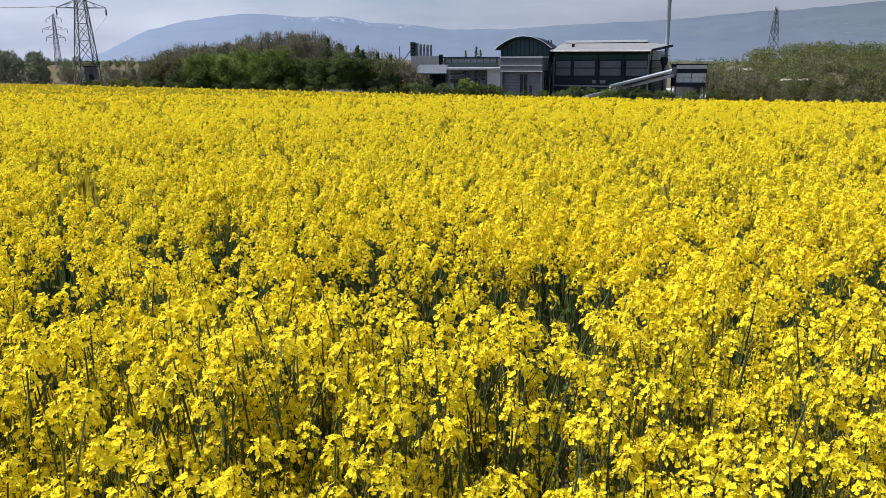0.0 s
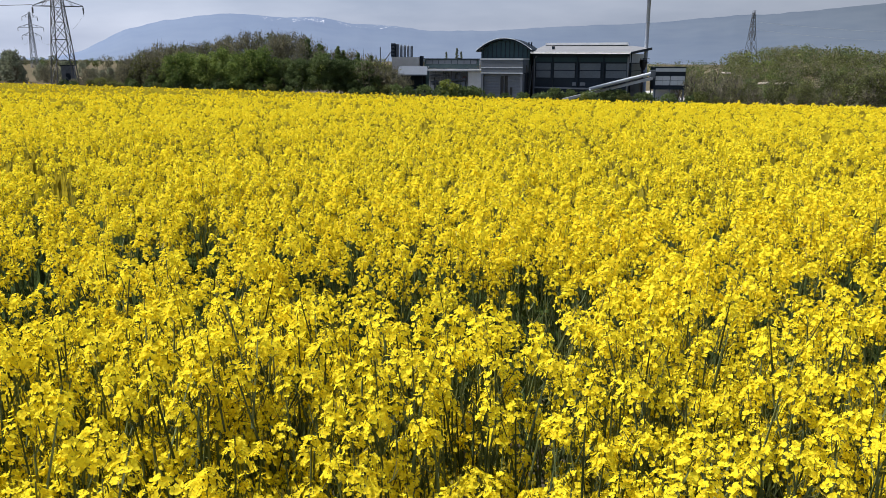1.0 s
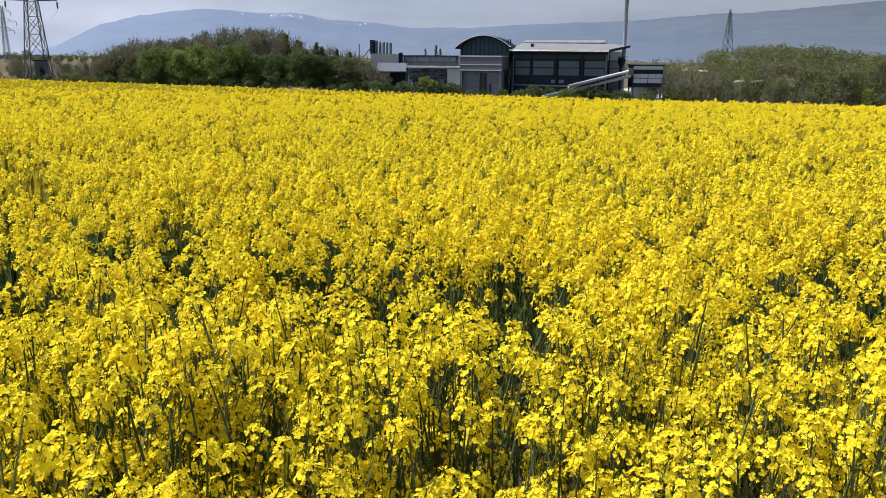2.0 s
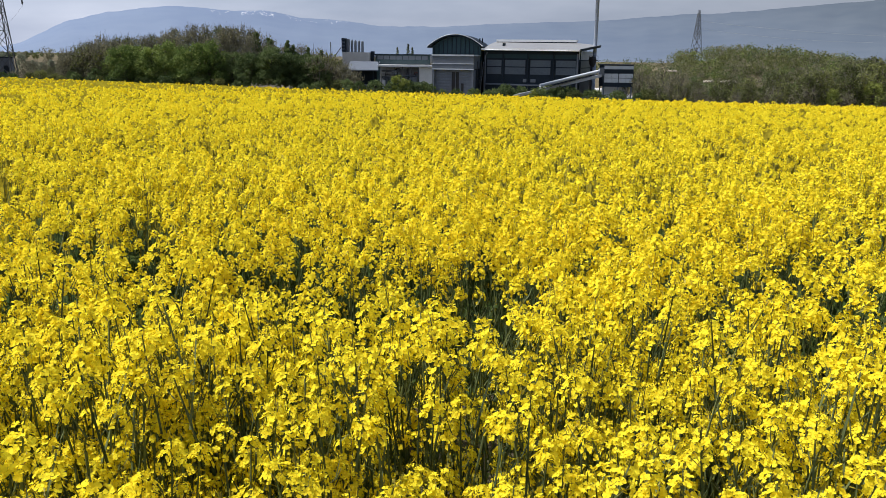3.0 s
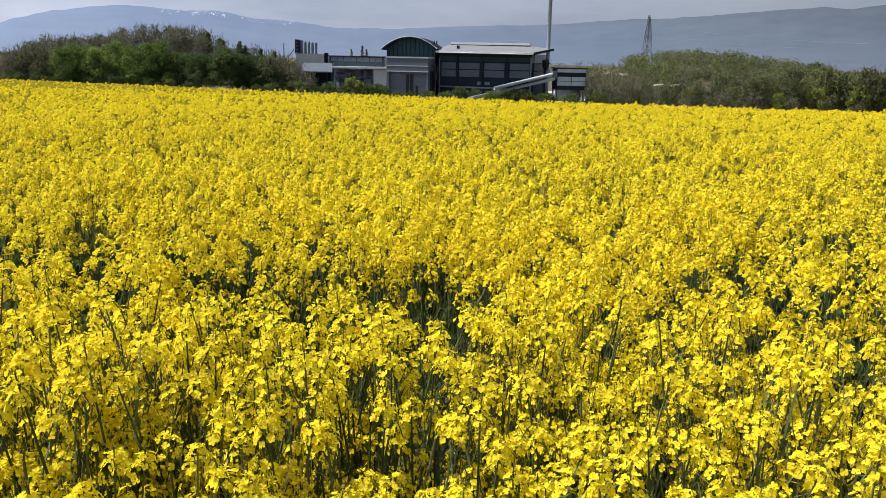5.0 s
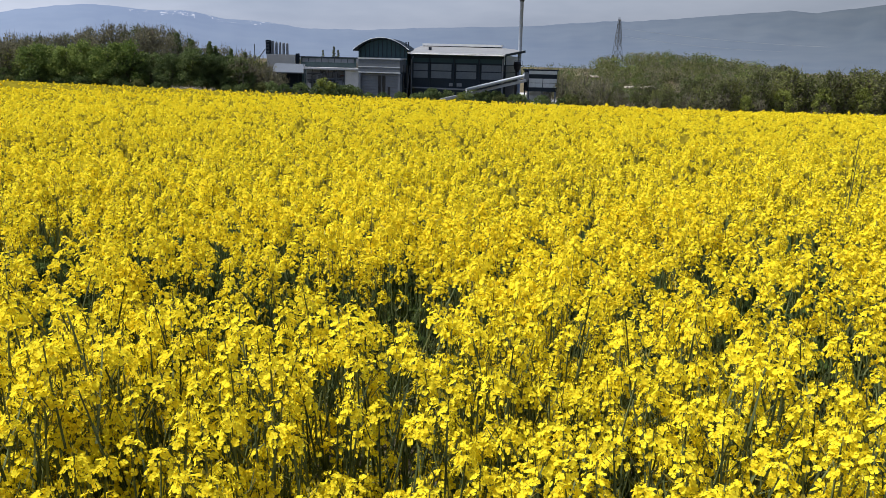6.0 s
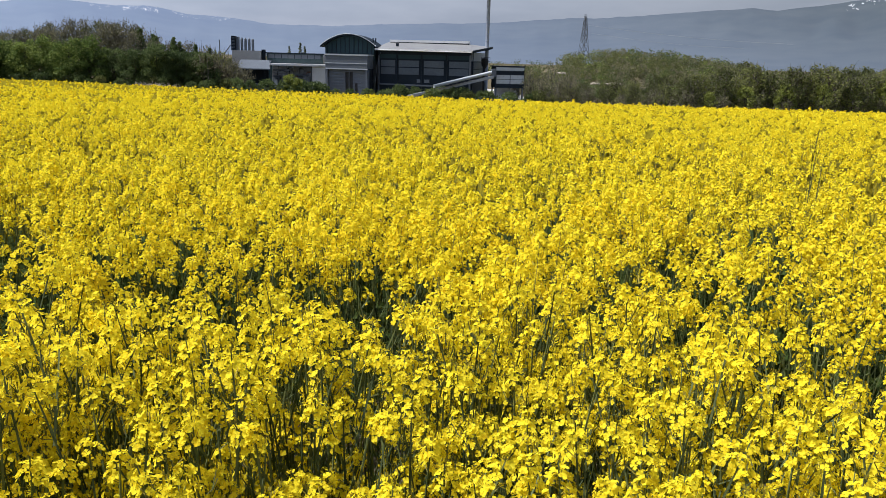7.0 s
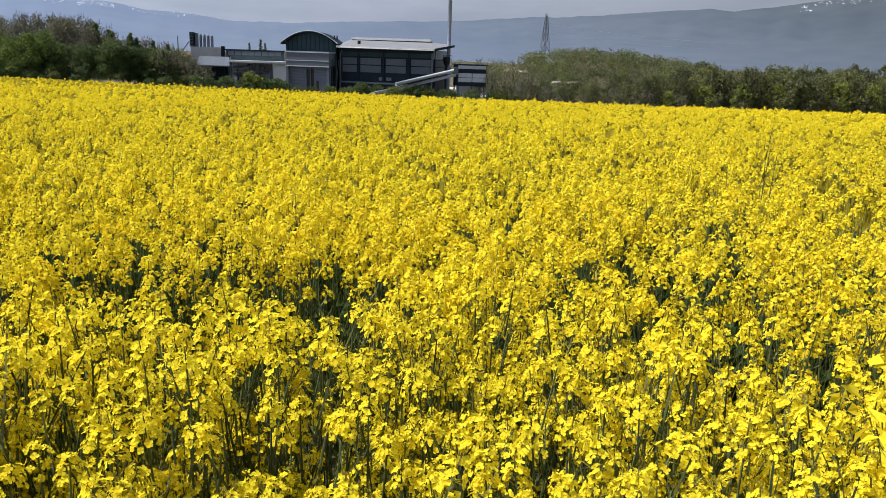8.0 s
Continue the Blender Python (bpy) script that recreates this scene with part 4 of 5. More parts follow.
shed = thing("open_shed", 0, 0, GZ, "open shed with pale rounded sheet roof", "shed")
sv8 = [(x, y, hz(z) + dz) for dz in (0, 0.18) for x, y, z in ((-23.7, 155.6, -1.05), (-17.4, 155.6, -1.05), (-18.2, 162.6, 0.5), (-23.7, 162.6, 0.5))]
shed_roof = Shape().add(sv8, [(3, 2, 1, 0), (4, 5, 6, 7), (0, 1, 5, 4), (1, 2, 6, 5), (2, 3, 7, 6), (3, 0, 4, 7)])
part("roof", shed_roof, mid_grey, shed, "pale sheet roof")
for i in range(11):
    x = -23.4 + i * 0.56
    part("roof_rib", Shape().beam((x, 155.6, hz(-0.84)), (x * 0.985 - 0.33, 162.5, hz(0.7)), 0.10, 0.04), mid_grey, shed)
part("back_wall", Shape().box(-23.4, 162.0, 0, -18.4, 162.3, hz(-1.02)), dark_sheet, shed)
for x in (-23.3, -21.0, -18.6):
    part("post", Shape().box(x, 156.3, 0, x + 0.2, 156.5, hz(-1.02)), dark_sheet, shed)
part("low_wall", Shape().box(-23.4, 156.2, 0, -18.3, 156.28, 1.6), grey_sheet, shed)
# slender poplars behind the works
poplars = [tree_kind("poplar", "slender grey green poplar behind the works, paled for haze", 10.0, 2.8, 900, 0.17, leaf_silver_hazed, 91, "poplars", 0.2, 30, cone=True)]
plant_row(poplars, [(-16.4, 186, 0.83), (-14.1, 188, 0.93), (-13.2, 189, 0.86)], rng)


# ---------------------------------------------------------------- the rape crop
CROP = 1.25                                 # height of the flower tops


def frames_of(n, rng):
    """Two unit vectors across each normal, spun at random."""
    a = np.cross(n, rng.normal(0, 1, n.shape))
    a /= np.linalg.norm(a, axis=1)[:, None] + 1e-9
    return a, np.cross(n, a)


def flowers_even(c, n, size, rng):
    """Four rounded petals a flower, each of two quads: a narrow claw, a broad blade, a blunt tip that bends over."""
    a, b = frames_of(n, rng)
    vs = []
    for k in range(4):
        t = k * math.pi / 2 + rng.normal(0, 0.14, (len(c), 1))
        d = a * np.cos(t) + b * np.sin(t)
        e = np.cross(n, d)
        s = size * rng.uniform(0.85, 1.15, (len(c), 1))
        cup = n * s * rng.uniform(0.05, 0.45, (len(c), 1))
        tip = n * s * rng.uniform(-0.25, 0.45, (len(c), 1))
        vs += [c + d * s * 0.03 - e * s * 0.13, c + d * s * 0.03 + e * s * 0.13, c + d * s * 0.62 + e * s * 0.5 + cup, c + d * s * 0.62 - e * s * 0.5 + cup, c + d * s * 1.04 + e * s * 0.3 + tip, c + d * s * 1.04 - e * s * 0.3 + tip]
    v = np.stack(vs, 1).reshape(-1, 3)
    o = np.arange(len(v) // 6)[:, None] * 6
    return v, np.concatenate([o + np.array([[0, 1, 2, 3]]), o + np.array([[3, 2, 4, 5]])])


def flowers_kite(c, n, size, rng):
    """Four petals a flower, each one quad, widest past its middle."""
    a, b = frames_of(n, rng)
    vs = []
    for k in range(4):
        t = k * math.pi / 2 + rng.normal(0, 0.14, (len(c), 1))
        d = a * np.cos(t) + b * np.sin(t)
        e = np.cross(n, d)
        s = size * rng.uniform(0.85, 1.15, (len(c), 1))
        cup = n * s * rng.uniform(-0.05, 0.45, (len(c), 1))
        vs += [c, c + d * s * 0.68 + e * s * 0.56 + cup, c + d * s * 1.1 + cup * rng.uniform(0.2, 1.2, (len(c), 1)), c + d * s * 0.68 - e * s * 0.56 + cup]
    v = np.stack(vs, 1).reshape(-1, 3)
    return v, np.arange(len(v)).reshape(-1, 4)


def flowers_mid(c, n, size, rng):
    """Two crossed, crumpled pairs of petals a flower."""
    a, b = frames_of(n, rng)
    s = size * rng.uniform(0.8, 1.2, (len(c), 1))
    vs = []
    for d, e in ((a, b), (b, -a)):
        for along, wide in ((-1, -0.5), (1, -0.5), (1, 0.5), (-1, 0.5)):
            vs.append(c + s * (d * along * rng.uniform(0.7, 1.25, (len(c), 1)) + e * wide * rng.uniform(0.45, 1.3, (len(c), 1)) + n * rng.uniform(-0.25, 0.7, (len(c), 1))))
    v = np.stack(vs, 1).reshape(-1, 3)
    return v, np.arange(len(v)).reshape(-1, 4)


def flowers_far(c, n, size, rng):
    a, b = frames_of(n, rng)
    s = size * rng.uniform(0.7, 1.25, (len(c), 1))
    lift = n * s * 0.3
    v = np.stack([c - a * s, c - b * s * 0.8 + lift, c + a * s, c + b * s * 0.8 + lift], 1).reshape(-1, 3)
    return v, np.arange(len(v)).reshape(-1, 4)


def head_places(count, rng, spread=1.0, up=0.85):
    """Places and facings of the flowers of one head whose tip is the origin."""
    i = np.arange(count)
    s = (i + rng.random(count)) / count                     # 0 at the tip, 1 at the lowest flower
    a = i * 2.399 + rng.normal(0, 0.3, count)
    r = (0.007 + 0.021 * s ** 0.7) * spread * rng.uniform(0.8, 1.2, count)
    z = -0.004 - 0.050 * s * spread + rng.normal(0, 0.004, count)
    out = np.stack([np.cos(a), np.sin(a), 0 * a], 1)
    n = out * (0.35 + 1.1 * s[:, None]) + np.array([0, 0, up])
    n += rng.normal(0, 0.38, n.shape)
    n /= np.linalg.norm(n, axis=1)[:, None]
    return out * r[:, None] + np.stack([0 * a, 0 * a, z], 1), n


def strips(a, b, width, rng):
    """Thin quads from a to b."""
    d = b - a
    s = np.cross(d, rng.normal(0, 1, d.shape))
    s *= width / 2 / (np.linalg.norm(s, axis=1)[:, None] + 1e-9)
    v = np.stack([a - s, a + s, b + s * 0.7, b - s * 0.7], 1).reshape(-1, 3)
    return v, np.arange(len(v)).reshape(-1, 4)


def head_shape(seed, maker, most, size):
    """A flower head: open flowers round a tuft of buds, stalks, and thin young pods below."""
    r = np.random.default_rng(seed)
    s = Shape()
    count = int(r.integers(most - 6, most + 1))
    c, n = head_places(count, r, r.uniform(0.85, 1.08))
    s.add(*maker(c, n, size, r), mat=0)
    root = c * np.array([0.08, 0.08, 1]) - np.array([0, 0, 0.016])
    s.add(*strips(root[::3], c[::3], 0.0018, r), mat=2)
    for i in range(4):
        a = i * 2.4
        p = np.array([0.006 * math.cos(a), 0.006 * math.sin(a), 0.004 + 0.003 * (i % 3)]) * (1 if i else 0.3)
        s.tube([p, p + (0, 0, 0.0065)], [0.0022, 0.0012], 3, mat=2, cap=False)
    k = int(r.integers(5, 9))
    a, z = np.arange(k) * 2.4 + r.random(k), -0.085 - r.random(k) * 0.10
    p0 = np.stack([0 * a, 0 * a, z], 1)
    out = np.stack([np.cos(a), np.sin(a), 0 * a], 1)
    p1 = p0 + out * 0.020 + np.array([0, 0, 0.012])
    p2 = p1 + out * 0.012 + np.array([0, 0, 1]) * r.uniform(0.015, 0.04, (k, 1))
    s.add(*strips(p0, p1, 0.0013, r), mat=1)
    s.add(*strips(p1, p2, 0.0026, r), mat=1)
    s.tube([(0, 0, 0.004), (0, 0, -0.09), (0.002, 0, -0.2)], [0.0014, 0.0022, 0.0028], 3, mat=1, cap=False)
    return s


def small_head(seed):
    """A side shoot's head of a dozen flowers on a short stalk."""
    r = np.random.default_rng(seed)
    s = Shape()
    c, n = head_places(int(r.integers(13, 17)), r, 0.8)
    s.add(*flowers_kite(c, n, 0.0068, r), mat=0)
    s.tube([(0, 0, 0), (0, 0, -0.06)], [0.0016, 0.0018], 3, mat=1, cap=False)
    return s.mesh("flower_head", [petal, stem_green, bud])


def leaf_shape(seed, length, width):
    """A drooping lobed rape leaf, folded along its midrib."""
    r = np.random.default_rng(seed)
    rows = 6
    v = []
    for i in range(rows):
        t = i / (rows - 1)
        w = width * (0.25 + math.sin(math.pi * (0.1 + 0.85 * t)) * (0.8 + 0.25 * (i % 2))) * (1 - 0.5 * t * t)
        x, z = length * t, length * (0.35 * t - 0.75 * t * t)
        wave = r.normal(0, 0.008)
        v += [(x, -w / 2, z + 0.2 * w + wave), (x, 0, z), (x, w / 2, z + 0.2 * w - wave)]
    f = [(3 * i + j, 3 * i + j + 1, 3 * i + j + 4, 3 * i + j + 3) for i in range(rows - 1) for j in range(2)]
    return Shape().add(v, f)


head_fine = [head_shape(100 + i, flowers_even, 31, 0.0070).mesh("flower_head", [petal, stem_green, bud]) for i in range(10)]
head_even = [head_shape(120 + i, flowers_kite, 29, 0.0071).mesh("flower_head", [petal, stem_green, bud]) for i in range(10)]
head_small = [small_head(140 + i) for i in range(5)]
leaf_meshes = [leaf_shape(200 + i, 0.17 + 0.03 * i, 0.055 + 0.008 * i).mesh("leaf", leaf_green, True) for i in range(4)]


def rape_plant(seed, heads, head_meshes, low_heads=5):
    """A plant whose tallest tip stands at CROP: a stem with branches, a head on each, leaves below."""
    r = np.random.default_rng(seed)
    p = thing("rapeseed_plant", 0, 0, 0, "flowering rapeseed plant with bright yellow heads on green stems", "plant", "rapeseed plants")
    wood = Shape()
    lean = r.normal(0, 0.05, 2)
    main = np.array([(lean[0] * t * t, lean[1] * t * t, t * (CROP - 0.15)) for t in np.linspace(0, 1, 6)])
    wood.tube(main, np.linspace(0.0052, 0.0024, 6), 5, cap=False)
    tips = [main[-1] + (0, 0, 0.15)]
    for i in range(heads - 1):
        t = r.uniform(0.34, 0.72)
        root = np.array([lean[0] * t * t, lean[1] * t * t, t * (CROP - 0.15)])
        a = i * 2.4 + r.uniform(-0.5, 0.5)
        reach = r.uniform(0.05, 0.17)
        tip = np.array([root[0] + reach * math.cos(a), root[1] + reach * math.sin(a), CROP - 0.42 * r.random() ** 1.2])
        low = np.array([(root[0] + 0.75 * (tip[0] - root[0])), (root[1] + 0.75 * (tip[1] - root[1])), root[2] + 0.45 * (tip[2] - root[2])])
        wood.tube([root, low, tip - (0, 0, 0.15)], [0.0030, 0.0026, 0.0019], 4, cap=False)
        tips.append(tip)
    low_tips = []
    for i in range(low_heads):
        t = r.uniform(0.3, 0.6)
        root = np.array([lean[0] * t * t, lean[1] * t * t, t * (CROP - 0.15)])
        a, reach = i * 2.4 + r.uniform(0.6, 1.6), r.uniform(0.06, 0.17)
        tip = np.array([root[0] + reach * math.cos(a), root[1] + reach * math.sin(a), CROP - r.uniform(0.2, 0.56)])
        wood.tube([root, tip - (0, 0, 0.04)], [0.0024, 0.0016], 3, cap=False)
        low_tips.append(tip)
    part("stem", wood, stem_green, p, "branching green stem")
    for tip in low_tips:
        t = r.normal(0, 14, 2)
        part("flower_head", head_small[int(r.integers(len(head_small)))], None, p, at=pose(*tip, t[0], t[1], r.uniform(0, 360)))
    for tip in tips:
        t = r.normal(0, 9, 2)
        part("flower_head", head_meshes[int(r.integers(len(head_meshes)))], None, p, at=pose(*tip, t[0], t[1], r.uniform(0, 360)))
    for i in range(int(r.integers(4, 7))):
        z = r.uniform(0.15, 0.58)
        part("leaf", leaf_meshes[int(r.integers(4))], None, p, at=pose(lean[0] * z * z, lean[1] * z * z, z, 0, r.uniform(-30, 10), r.uniform(0, 360)))
    return p


# bare or thin places among the near plants: x, y, half width, half depth (away from the path)
GAPS = ((-0.95, 2.55, 0.09, 0.40), (-0.62, 2.60, 0.10, 0.45), (-0.60, 3.30, 0.07, 0.50), (-0.33, 3.15, 0.08, 0.50), (0.0, 2.42, 0.20, 0.45), (-0.26, 2.15, 0.11, 0.35),
        (-1.71, 3.36, 0.12, 0.60), (-1.35, 3.33, 0.11, 0.55), (0.39, 1.85, 0.13, 0.33), (0.55, 1.64, 0.07, 0.28), (0.08, 1.48, 0.08, 0.25),
        (1.3, 2.99, 0.09, 0.40), (1.98, 3.89, 0.07, 0.35), (0.55, 1.3, 0.06, 0.18), (-0.49, 1.44, 0.05, 0.18), (-0.35, 1.33, 0.05, 0.18), (3.07, 3.94, 0.2, 0.7),
        (1.54, 2.73, 0.08, 0.38), (0.98, 1.45, 0.11, 0.25), (0.68, 1.32, 0.06, 0.2), (-1.89, 2.76, 0.13, 0.55), (-1.46, 2.4, 0.14, 0.5), (-2.95, 4.8, 0.2, 0.9))
# plants that stand out above the rest: x, y, scale
TALL = ((-0.12, 1.90, 1.06), (-0.06, 1.80, 1.05), (-0.62, 1.60, 1.10), (-0.50, 1.72, 1.06), (-0.74, 1.48, 1.08), (-0.95, 1.30, 1.05), (-0.42, 1.40, 1.02), (-1.02, 1.55, 1.07), (-0.66, 1.18, 1.03), (-0.88, 2.08, 1.07), (-0.99, 2.14, 1.06), (-0.27, 2.12, 1.03), (0.63, 1.47, 1.06), (-1.22, 2.26, 1.06), (-0.55, 1.55, 1.05), (0.83, 1.60, 1.06), (0.76, 1.52, 1.05), (0.43, 2.00, 1.04), (0.96, 1.68, 1.05), (0.93, 1.22, 1.03), (-0.78, 1.06, 1.04))


def thin(x, y):
    """True where the crop leaves a hole: long narrow lanes."""
    hole = np.zeros(np.shape(x), bool)
    for gx0, gy0, wide, deep in GAPS:
        far = math.hypot(gx0, gy0)
        ux, uy = gx0 / far, gy0 / far
        along, across = (x - gx0) * ux + (y - gy0) * uy, (x - gx0) * uy - (y - gy0) * ux
        hole |= (along / deep) ** 2 + (across / wide) ** 2 < 1
    return hole


def crop_top(x, y):
    """How far the crop stands above or below its usual height."""
    return 0.07 * lumps(x, y, 0.45, 1.0) + 0.07 * lumps(x, y, 2.6, 3.0)


NEAR = 2.35
kinds = [rape_plant(300 + i, int(13 + i % 4), head_fine) for i in range(6)]
kinds_off = [rape_plant(320 + i, int(13 + i % 4), head_even) for i in range(6)]
r3 = np.random.default_rng(17)
spots = []
step = 0.133
for i in range(-24, 25):
    for j in range(2, 21):
        x, y = (i + 0.5 * (j % 2)) * step + r3.uniform(-0.05, 0.05), j * step + r3.uniform(-0.05, 0.05)
        if y > 0.45 and math.hypot(x, y) < NEAR and abs(math.degrees(math.atan2(x, y))) < 46 and not thin(x, y):
            spots.append((x, y))
pods = thing("rapeseed_plant", 0.15, 2.26, float(rise(0.15, 2.26)), "green rapeseed plant gone to thin pods without flowers", "plant", "rapeseed plants", 40)
pod_stem, pod_tips = Shape(), Shape()
pod_stem.tube([(0, 0, 0), (0.01, 0, 0.4), (0, 0.01, 0.75), (0, 0, 1.12)], [0.006, 0.005, 0.004, 0.0025], 5, cap=False)
for i in range(9):
    a, z = i * 2.4, 0.55 + 0.05 * i
    tip = np.array([0.12 * math.cos(a), 0.12 * math.sin(a), min(1.16, z + 0.3)])
    pod_stem.tube([(0, 0, z), tip * (0.6, 0.6, 1) - (0, 0, 0.14), tip], [0.003, 0.0026, 0.0016], 4, cap=False)
    for j in range(14):
        p = np.array([0, 0, z]) * (1 - (0.45 + 0.04 * j)) + tip * (0.45 + 0.04 * j)
        q = p + np.array([0.03 * math.cos(j * 2.4), 0.03 * math.sin(j * 2.4), 0.045])
        pod_tips.tube([p, (p + q) / 2 - (0, 0, 0.008), q], [0.0009, 0.0018, 0.0008], 3, cap=False)
part("stem", pod_stem, stem_green, pods, "branching green stem")
tagged(part("pod_spray", pod_tips, stem_green, pods, "thin green pods"), kind="stuff")
placed = set()
spots += [(x, y) for x, y, _ in TALL]
for n, (x, y) in enumerate(spots):
    k = (kinds if math.hypot(x, y) < 1.05 else kinds_off)[n % 6]
    s = 1 + float(crop_top(x, y)) * 0.8 + r3.uniform(-0.07, 0.05)
    if n >= len(spots) - len(TALL):
        s = TALL[n - len(spots)][2]
    s *= float(np.interp(math.hypot(x, y), (0.6, 1.25), (0.965, 1.0)))
    m = pose(x, y, float(rise(x, y)), r3.normal(0, 4), r3.normal(0, 4), r3.uniform(0, 360)) @ Matrix.Scale(s, 4)
    settle(k, m, k.name not in placed)
    placed.add(k.name)


stray = rape_plant(77, 4, head_even, 0)
stray.matrix_basis = pose(2.44, 4.10, float(rise(2.44, 4.10)), 1, -1, 70) @ Matrix.Diagonal((0.9, 0.9, 1.37, 1))
tagged(stray, "single rapeseed plant standing tall above the crop")


# the rest of the crop, one mass
def heads_in(r0, r1, density, rng, outer=False, y_max=130.0):
    """Heads in clusters of six round their plants, in a ring about the near plants: tips on the crop's top."""
    a0 = radians(88.0 if outer else 42.0)
    plants = int(a0 * (r1 * r1 - r0 * r0) * density / 6)
    r = np.sqrt(rng.uniform(r0 * r0, r1 * r1, plants))
    a = rng.uniform(-a0, a0, plants)
    px, py = r * np.sin(a), r * np.cos(a)
    keep = (~thin(px, py)) & (py < y_max) & (py > 0.55)
    if outer:
        keep &= (np.abs(a) > radians(42)) & (np.abs(px) < 120)
    keep &= rng.random(plants) < (0.86 if r0 < 6 else 0.76) + (0.2 if r0 < 6 else 0.38) * lumps(px, py, 0.9, 8.0)
    px, py = px[keep], py[keep]
    x = np.repeat(px, 6) + rng.normal(0, 0.064 if r0 < 6 else 0.042, 6 * len(px))
    y = np.repeat(py, 6) + rng.normal(0, 0.064 if r0 < 6 else 0.042, 6 * len(px))
    lift = np.repeat(rng.normal(0, 0.065 if r0 < 6 else 0.085 if r0 < 20 else 0.11, len(px)), 6) - np.abs(rng.normal(0, 0.13 if r0 < 7 else 0.075, 6 * len(px)))
    z = rise(x, y) + CROP + crop_top(x, y) + lift
    return np.stack([x, y, z], 1), np.repeat(np.stack([px, py, rise(px, py)], 1), 6, 0)


crop = Shape()
r4 = np.random.default_rng(23)


def ring(r0, r1, density, count, maker, size, spread, stalks, outer=False):
    tips, roots = heads_in(r0, r1, density, r4, outer)
    cs, ns = [], []
    patterns = [head_places(count, r4, spread, 0.8 if r0 < 5 else 0.6) for _ in range(12)]
    which = r4.integers(0, 12, len(tips))
    for k in range(12):
        t = tips[which == k]
        c, n = patterns[k]
        a = r4.uniform(0, 2 * np.pi, len(t))
        ca, sa2 = np.cos(a)[:, None], np.sin(a)[:, None]
        cs.append(np.stack([c[None, :, 0] * ca - c[None, :, 1] * sa2, c[None, :, 0] * sa2 + c[None, :, 1] * ca, 0 * ca + c[None, :, 2]], -1).reshape(-1, 3) + np.repeat(t, count, 0))
        ns.append(np.stack([n[None, :, 0] * ca - n[None, :, 1] * sa2, n[None, :, 0] * sa2 + n[None, :, 1] * ca, 0 * ca + n[None, :, 2]], -1).reshape(-1, 3))
    crop.add(*maker(np.concatenate(cs), np.concatenate(ns), size, r4), mat=0)
    if stalks:
        low = tips + (roots + np.array([0, 0, 0.45]) + r4.normal(0, 0.10, tips.shape) - tips) * np.array([0.75, 0.75, 1.0])
        mid = tips - np.array([0, 0, 0.22]) + r4.normal(0, 0.02, tips.shape)
        some = r4.random(len(tips)) < (0.65 if stalks > 1 else 0.3)
        crop.add(*strips(mid[some], tips[some] - np.array([0, 0, 0.03]), 0.0027, r4), mat=1)
        if r0 < 13:
            crop.add(*strips(low[some], mid[some], 0.0040, r4), mat=1)
    if r0 < 13:
        # calyces and stalks among the petals
        k = 4 if r0 < 6 else 2
        c = np.repeat(tips, k, 0) + r4.normal(0, 1, (len(tips) * k, 3)) * np.array([0.013, 0.013, 0.012]) - np.array([0, 0, 0.022])
        crop.add(*strips(c, c + r4.normal(0, 1, c.shape) * np.array([0.010, 0.010, 0.006]) - np.array([0, 0, 0.016]), 0.0036 if r0 < 4 else 0.006, r4), mat=3)
    if stalks > 1 and r0 < 6:
        k = len(tips)
        pick = r4.permutation(len(tips))
        c = roots[pick] + np.stack([r4.normal(0, 0.1, k), r4.normal(0, 0.1, k), r4.uniform(0.2, 0.62, k)], 1)
        crop.add(*flowers_far(c, r4.normal(0, 1, (k, 3)) + np.array([0, -0.2, 1.0]), 0.030, r4), mat=2)


ring(NEAR - 0.05, 4.2, 450, 15, flowers_mid, 0.0078, 0.92, 2)
ring(4.2, 6.5, 270, 19, flowers_far, 0.0106, 0.85, 2)
ring(6.5, 13.0, 132, 10, flowers_far, 0.0140, 0.82, 2)
ring(13.0, 30.0, 48, 6, flowers_far, 0.0195, 0.9, 0)
ring(30.0, 70.0, 12, 3, flowers_far, 0.046, 1.5, 0)
ring(70.0, 185.0, 1.5, 3, flowers_far, 0.085, 2.4, 0)
ring(0.6, 4.0, 420, 6, flowers_far, 0.021, 1.2, 1, True)
ring(4.0, 14.0, 80, 4, flowers_far, 0.042, 1.6, 0, True)
ring(14.0, 60.0, 5, 4, flowers_far, 0.09, 3.0, 0, True)
edge_x = r4.uniform(-16, 16, 2200)
edge_a = np.stack([edge_x, 0.55 + 0.25 * r4.random(2200), 0 * edge_x], 1)
edge_a = edge_a[np.abs(edge_x) > 0.7]
edge_a[:, 2] = rise(edge_a[:, 0], edge_a[:, 1])
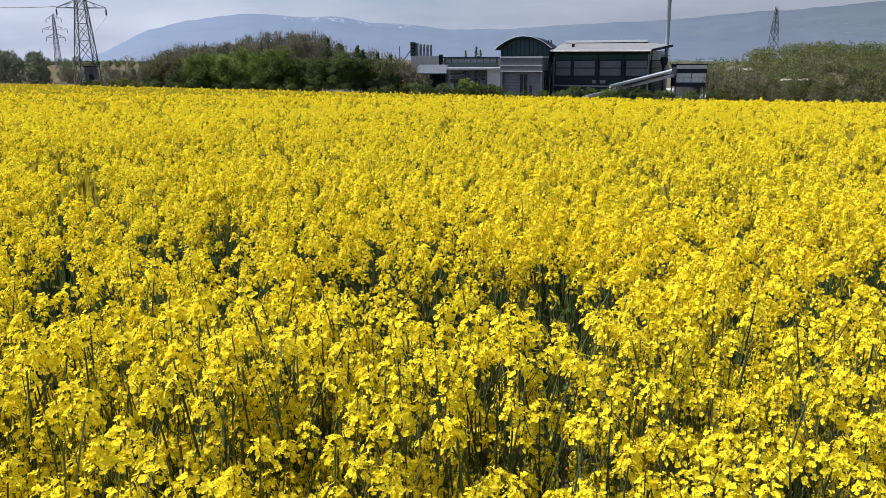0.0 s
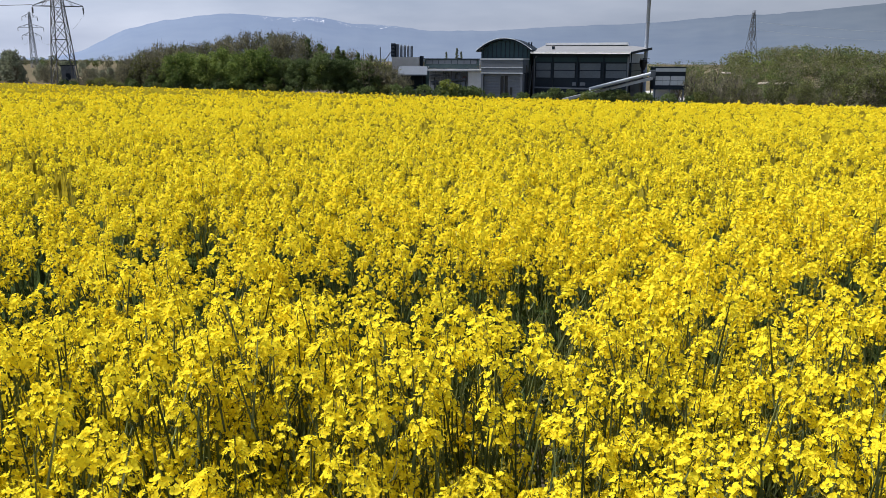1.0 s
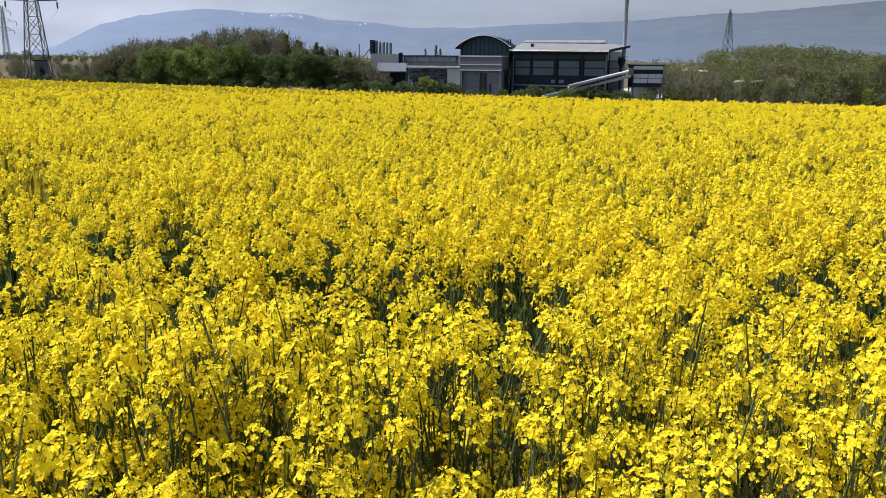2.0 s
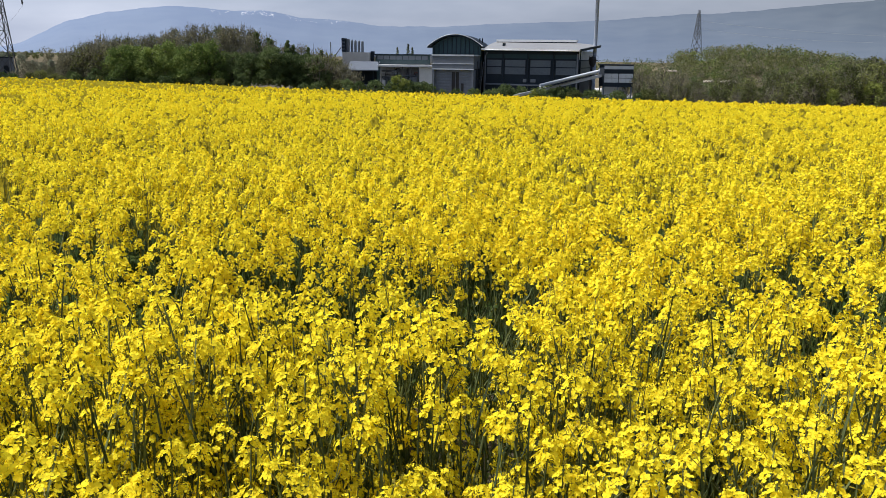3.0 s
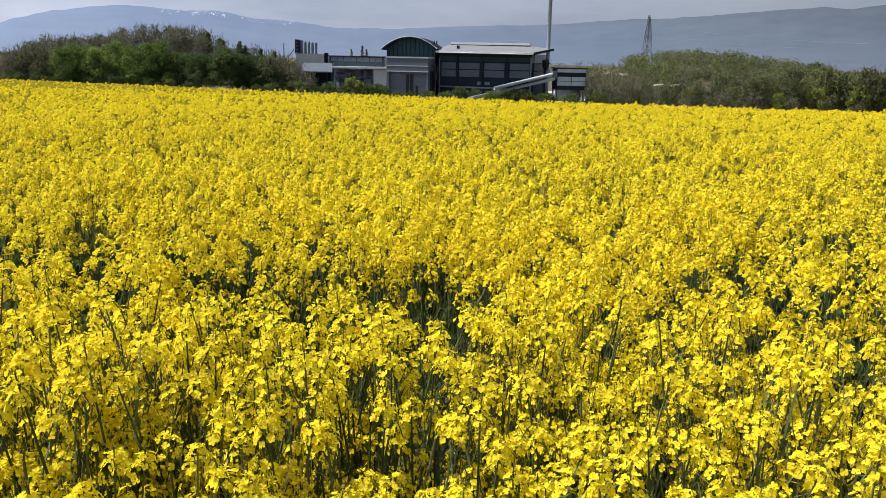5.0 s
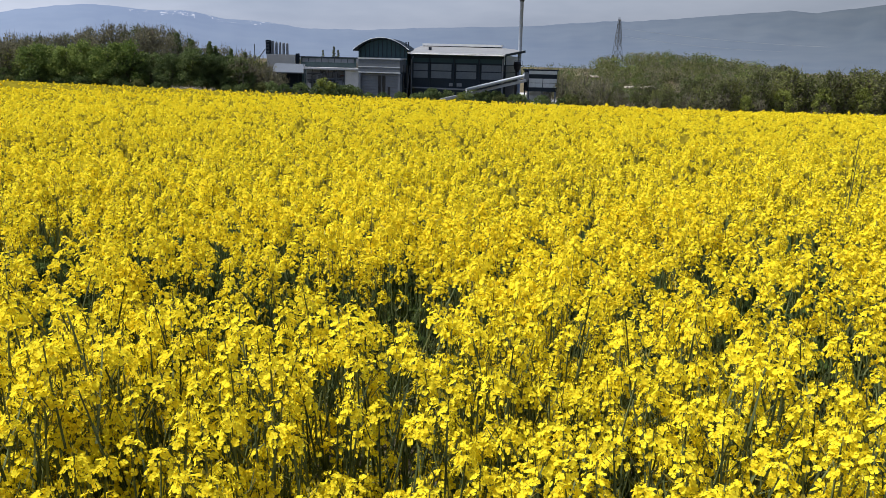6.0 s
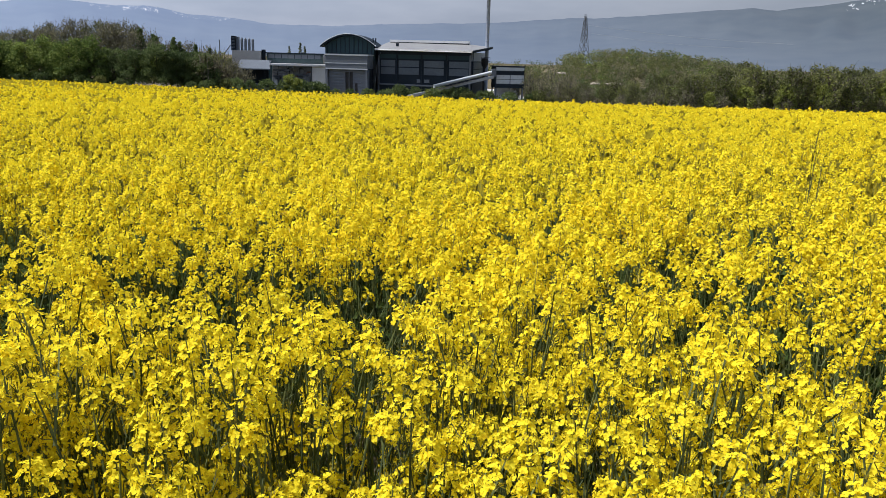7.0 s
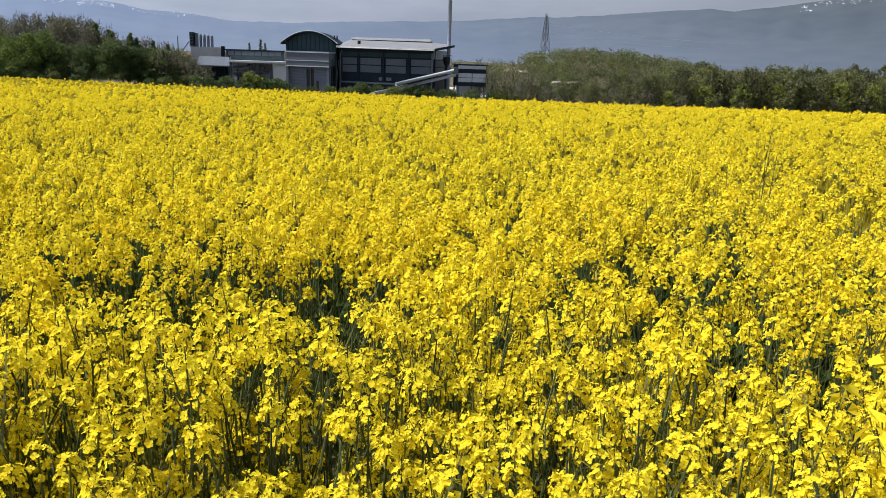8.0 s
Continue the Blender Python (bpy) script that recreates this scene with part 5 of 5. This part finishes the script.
crop.add(*strips(edge_a, edge_a + np.stack([r4.normal(0, 0.05, len(edge_a)), r4.normal(0, 0.05, len(edge_a)), np.full(len(edge_a), CROP - 0.15)], 1), 0.012, r4), mat=1)
tagged(part("rapeseed_crop", crop, [petal, stem_green, leaf_green, bud]), "dense field of yellow flowering rapeseed", "crop", kind="stuff")

# the closed canopy under the flowers, coloured dark as their shade: from a few metres on in front, and to both sides
# along the field's near edge
cr = np.r_[np.geomspace(0.62, 4.4, 22), np.geomspace(4.5, 190, 90)]
ca = np.radians(np.r_[np.linspace(-89, -46, 50), np.linspace(-45, 45, 540), np.linspace(46, 89, 50)])
rr, aa = np.meshgrid(cr, ca, indexing="ij")
sx, sy = rr * np.sin(aa), rr * np.cos(aa)
over = sy > 130
sy = np.minimum(sy, 130)
inner = np.abs(aa) <= radians(45.5)
sink = np.where(inner, np.interp(rr, (4.5, 7, 9, 13, 40, 100), (0.95, 0.62, 0.45, 0.34, 0.26, 0.20)), np.interp(rr, (0.6, 16, 40), (0.25, 0.2, 0.08)))
r7 = np.random.default_rng(31)
sz = rise(sx, sy) + CROP - sink + crop_top(sx, sy) + 0.04 * lumps(sx, sy, 0.23, 5.0) + r7.normal(0, 1, sx.shape) * np.interp(rr, (4.5, 20, 60), (0.02, 0.028, 0.045))
drop = (inner & (rr < 4.45)) | (sy < 0.5) | (np.abs(sx) > 125)
k, w = rr.shape
ii, jj = np.meshgrid(np.arange(k - 1), np.arange(w - 1), indexing="ij")
sf = np.stack([ii * w + jj, ii * w + jj + 1, (ii + 1) * w + jj + 1, (ii + 1) * w + jj], -1).reshape(-1, 4)
keep = ~(drop.ravel()[sf].any(1) | over.ravel()[sf].all(1))
leafy = inner.ravel()[sf].all(1)[keep] & (rr.ravel()[sf].mean(1) < 7.0 + r7.normal(0, 0.7, len(sf)))[keep]            # close by, green leaves lie under the flowers
tagged(new("crop_canopy", arrays_mesh("crop_canopy", np.stack([sx, sy, sz], -1).reshape(-1, 3), sf[keep], leafy.astype(int), [canopy, leaf_green], False)), "closed canopy of the rapeseed field, darkened for shade between flowers", "crop", kind="stuff")
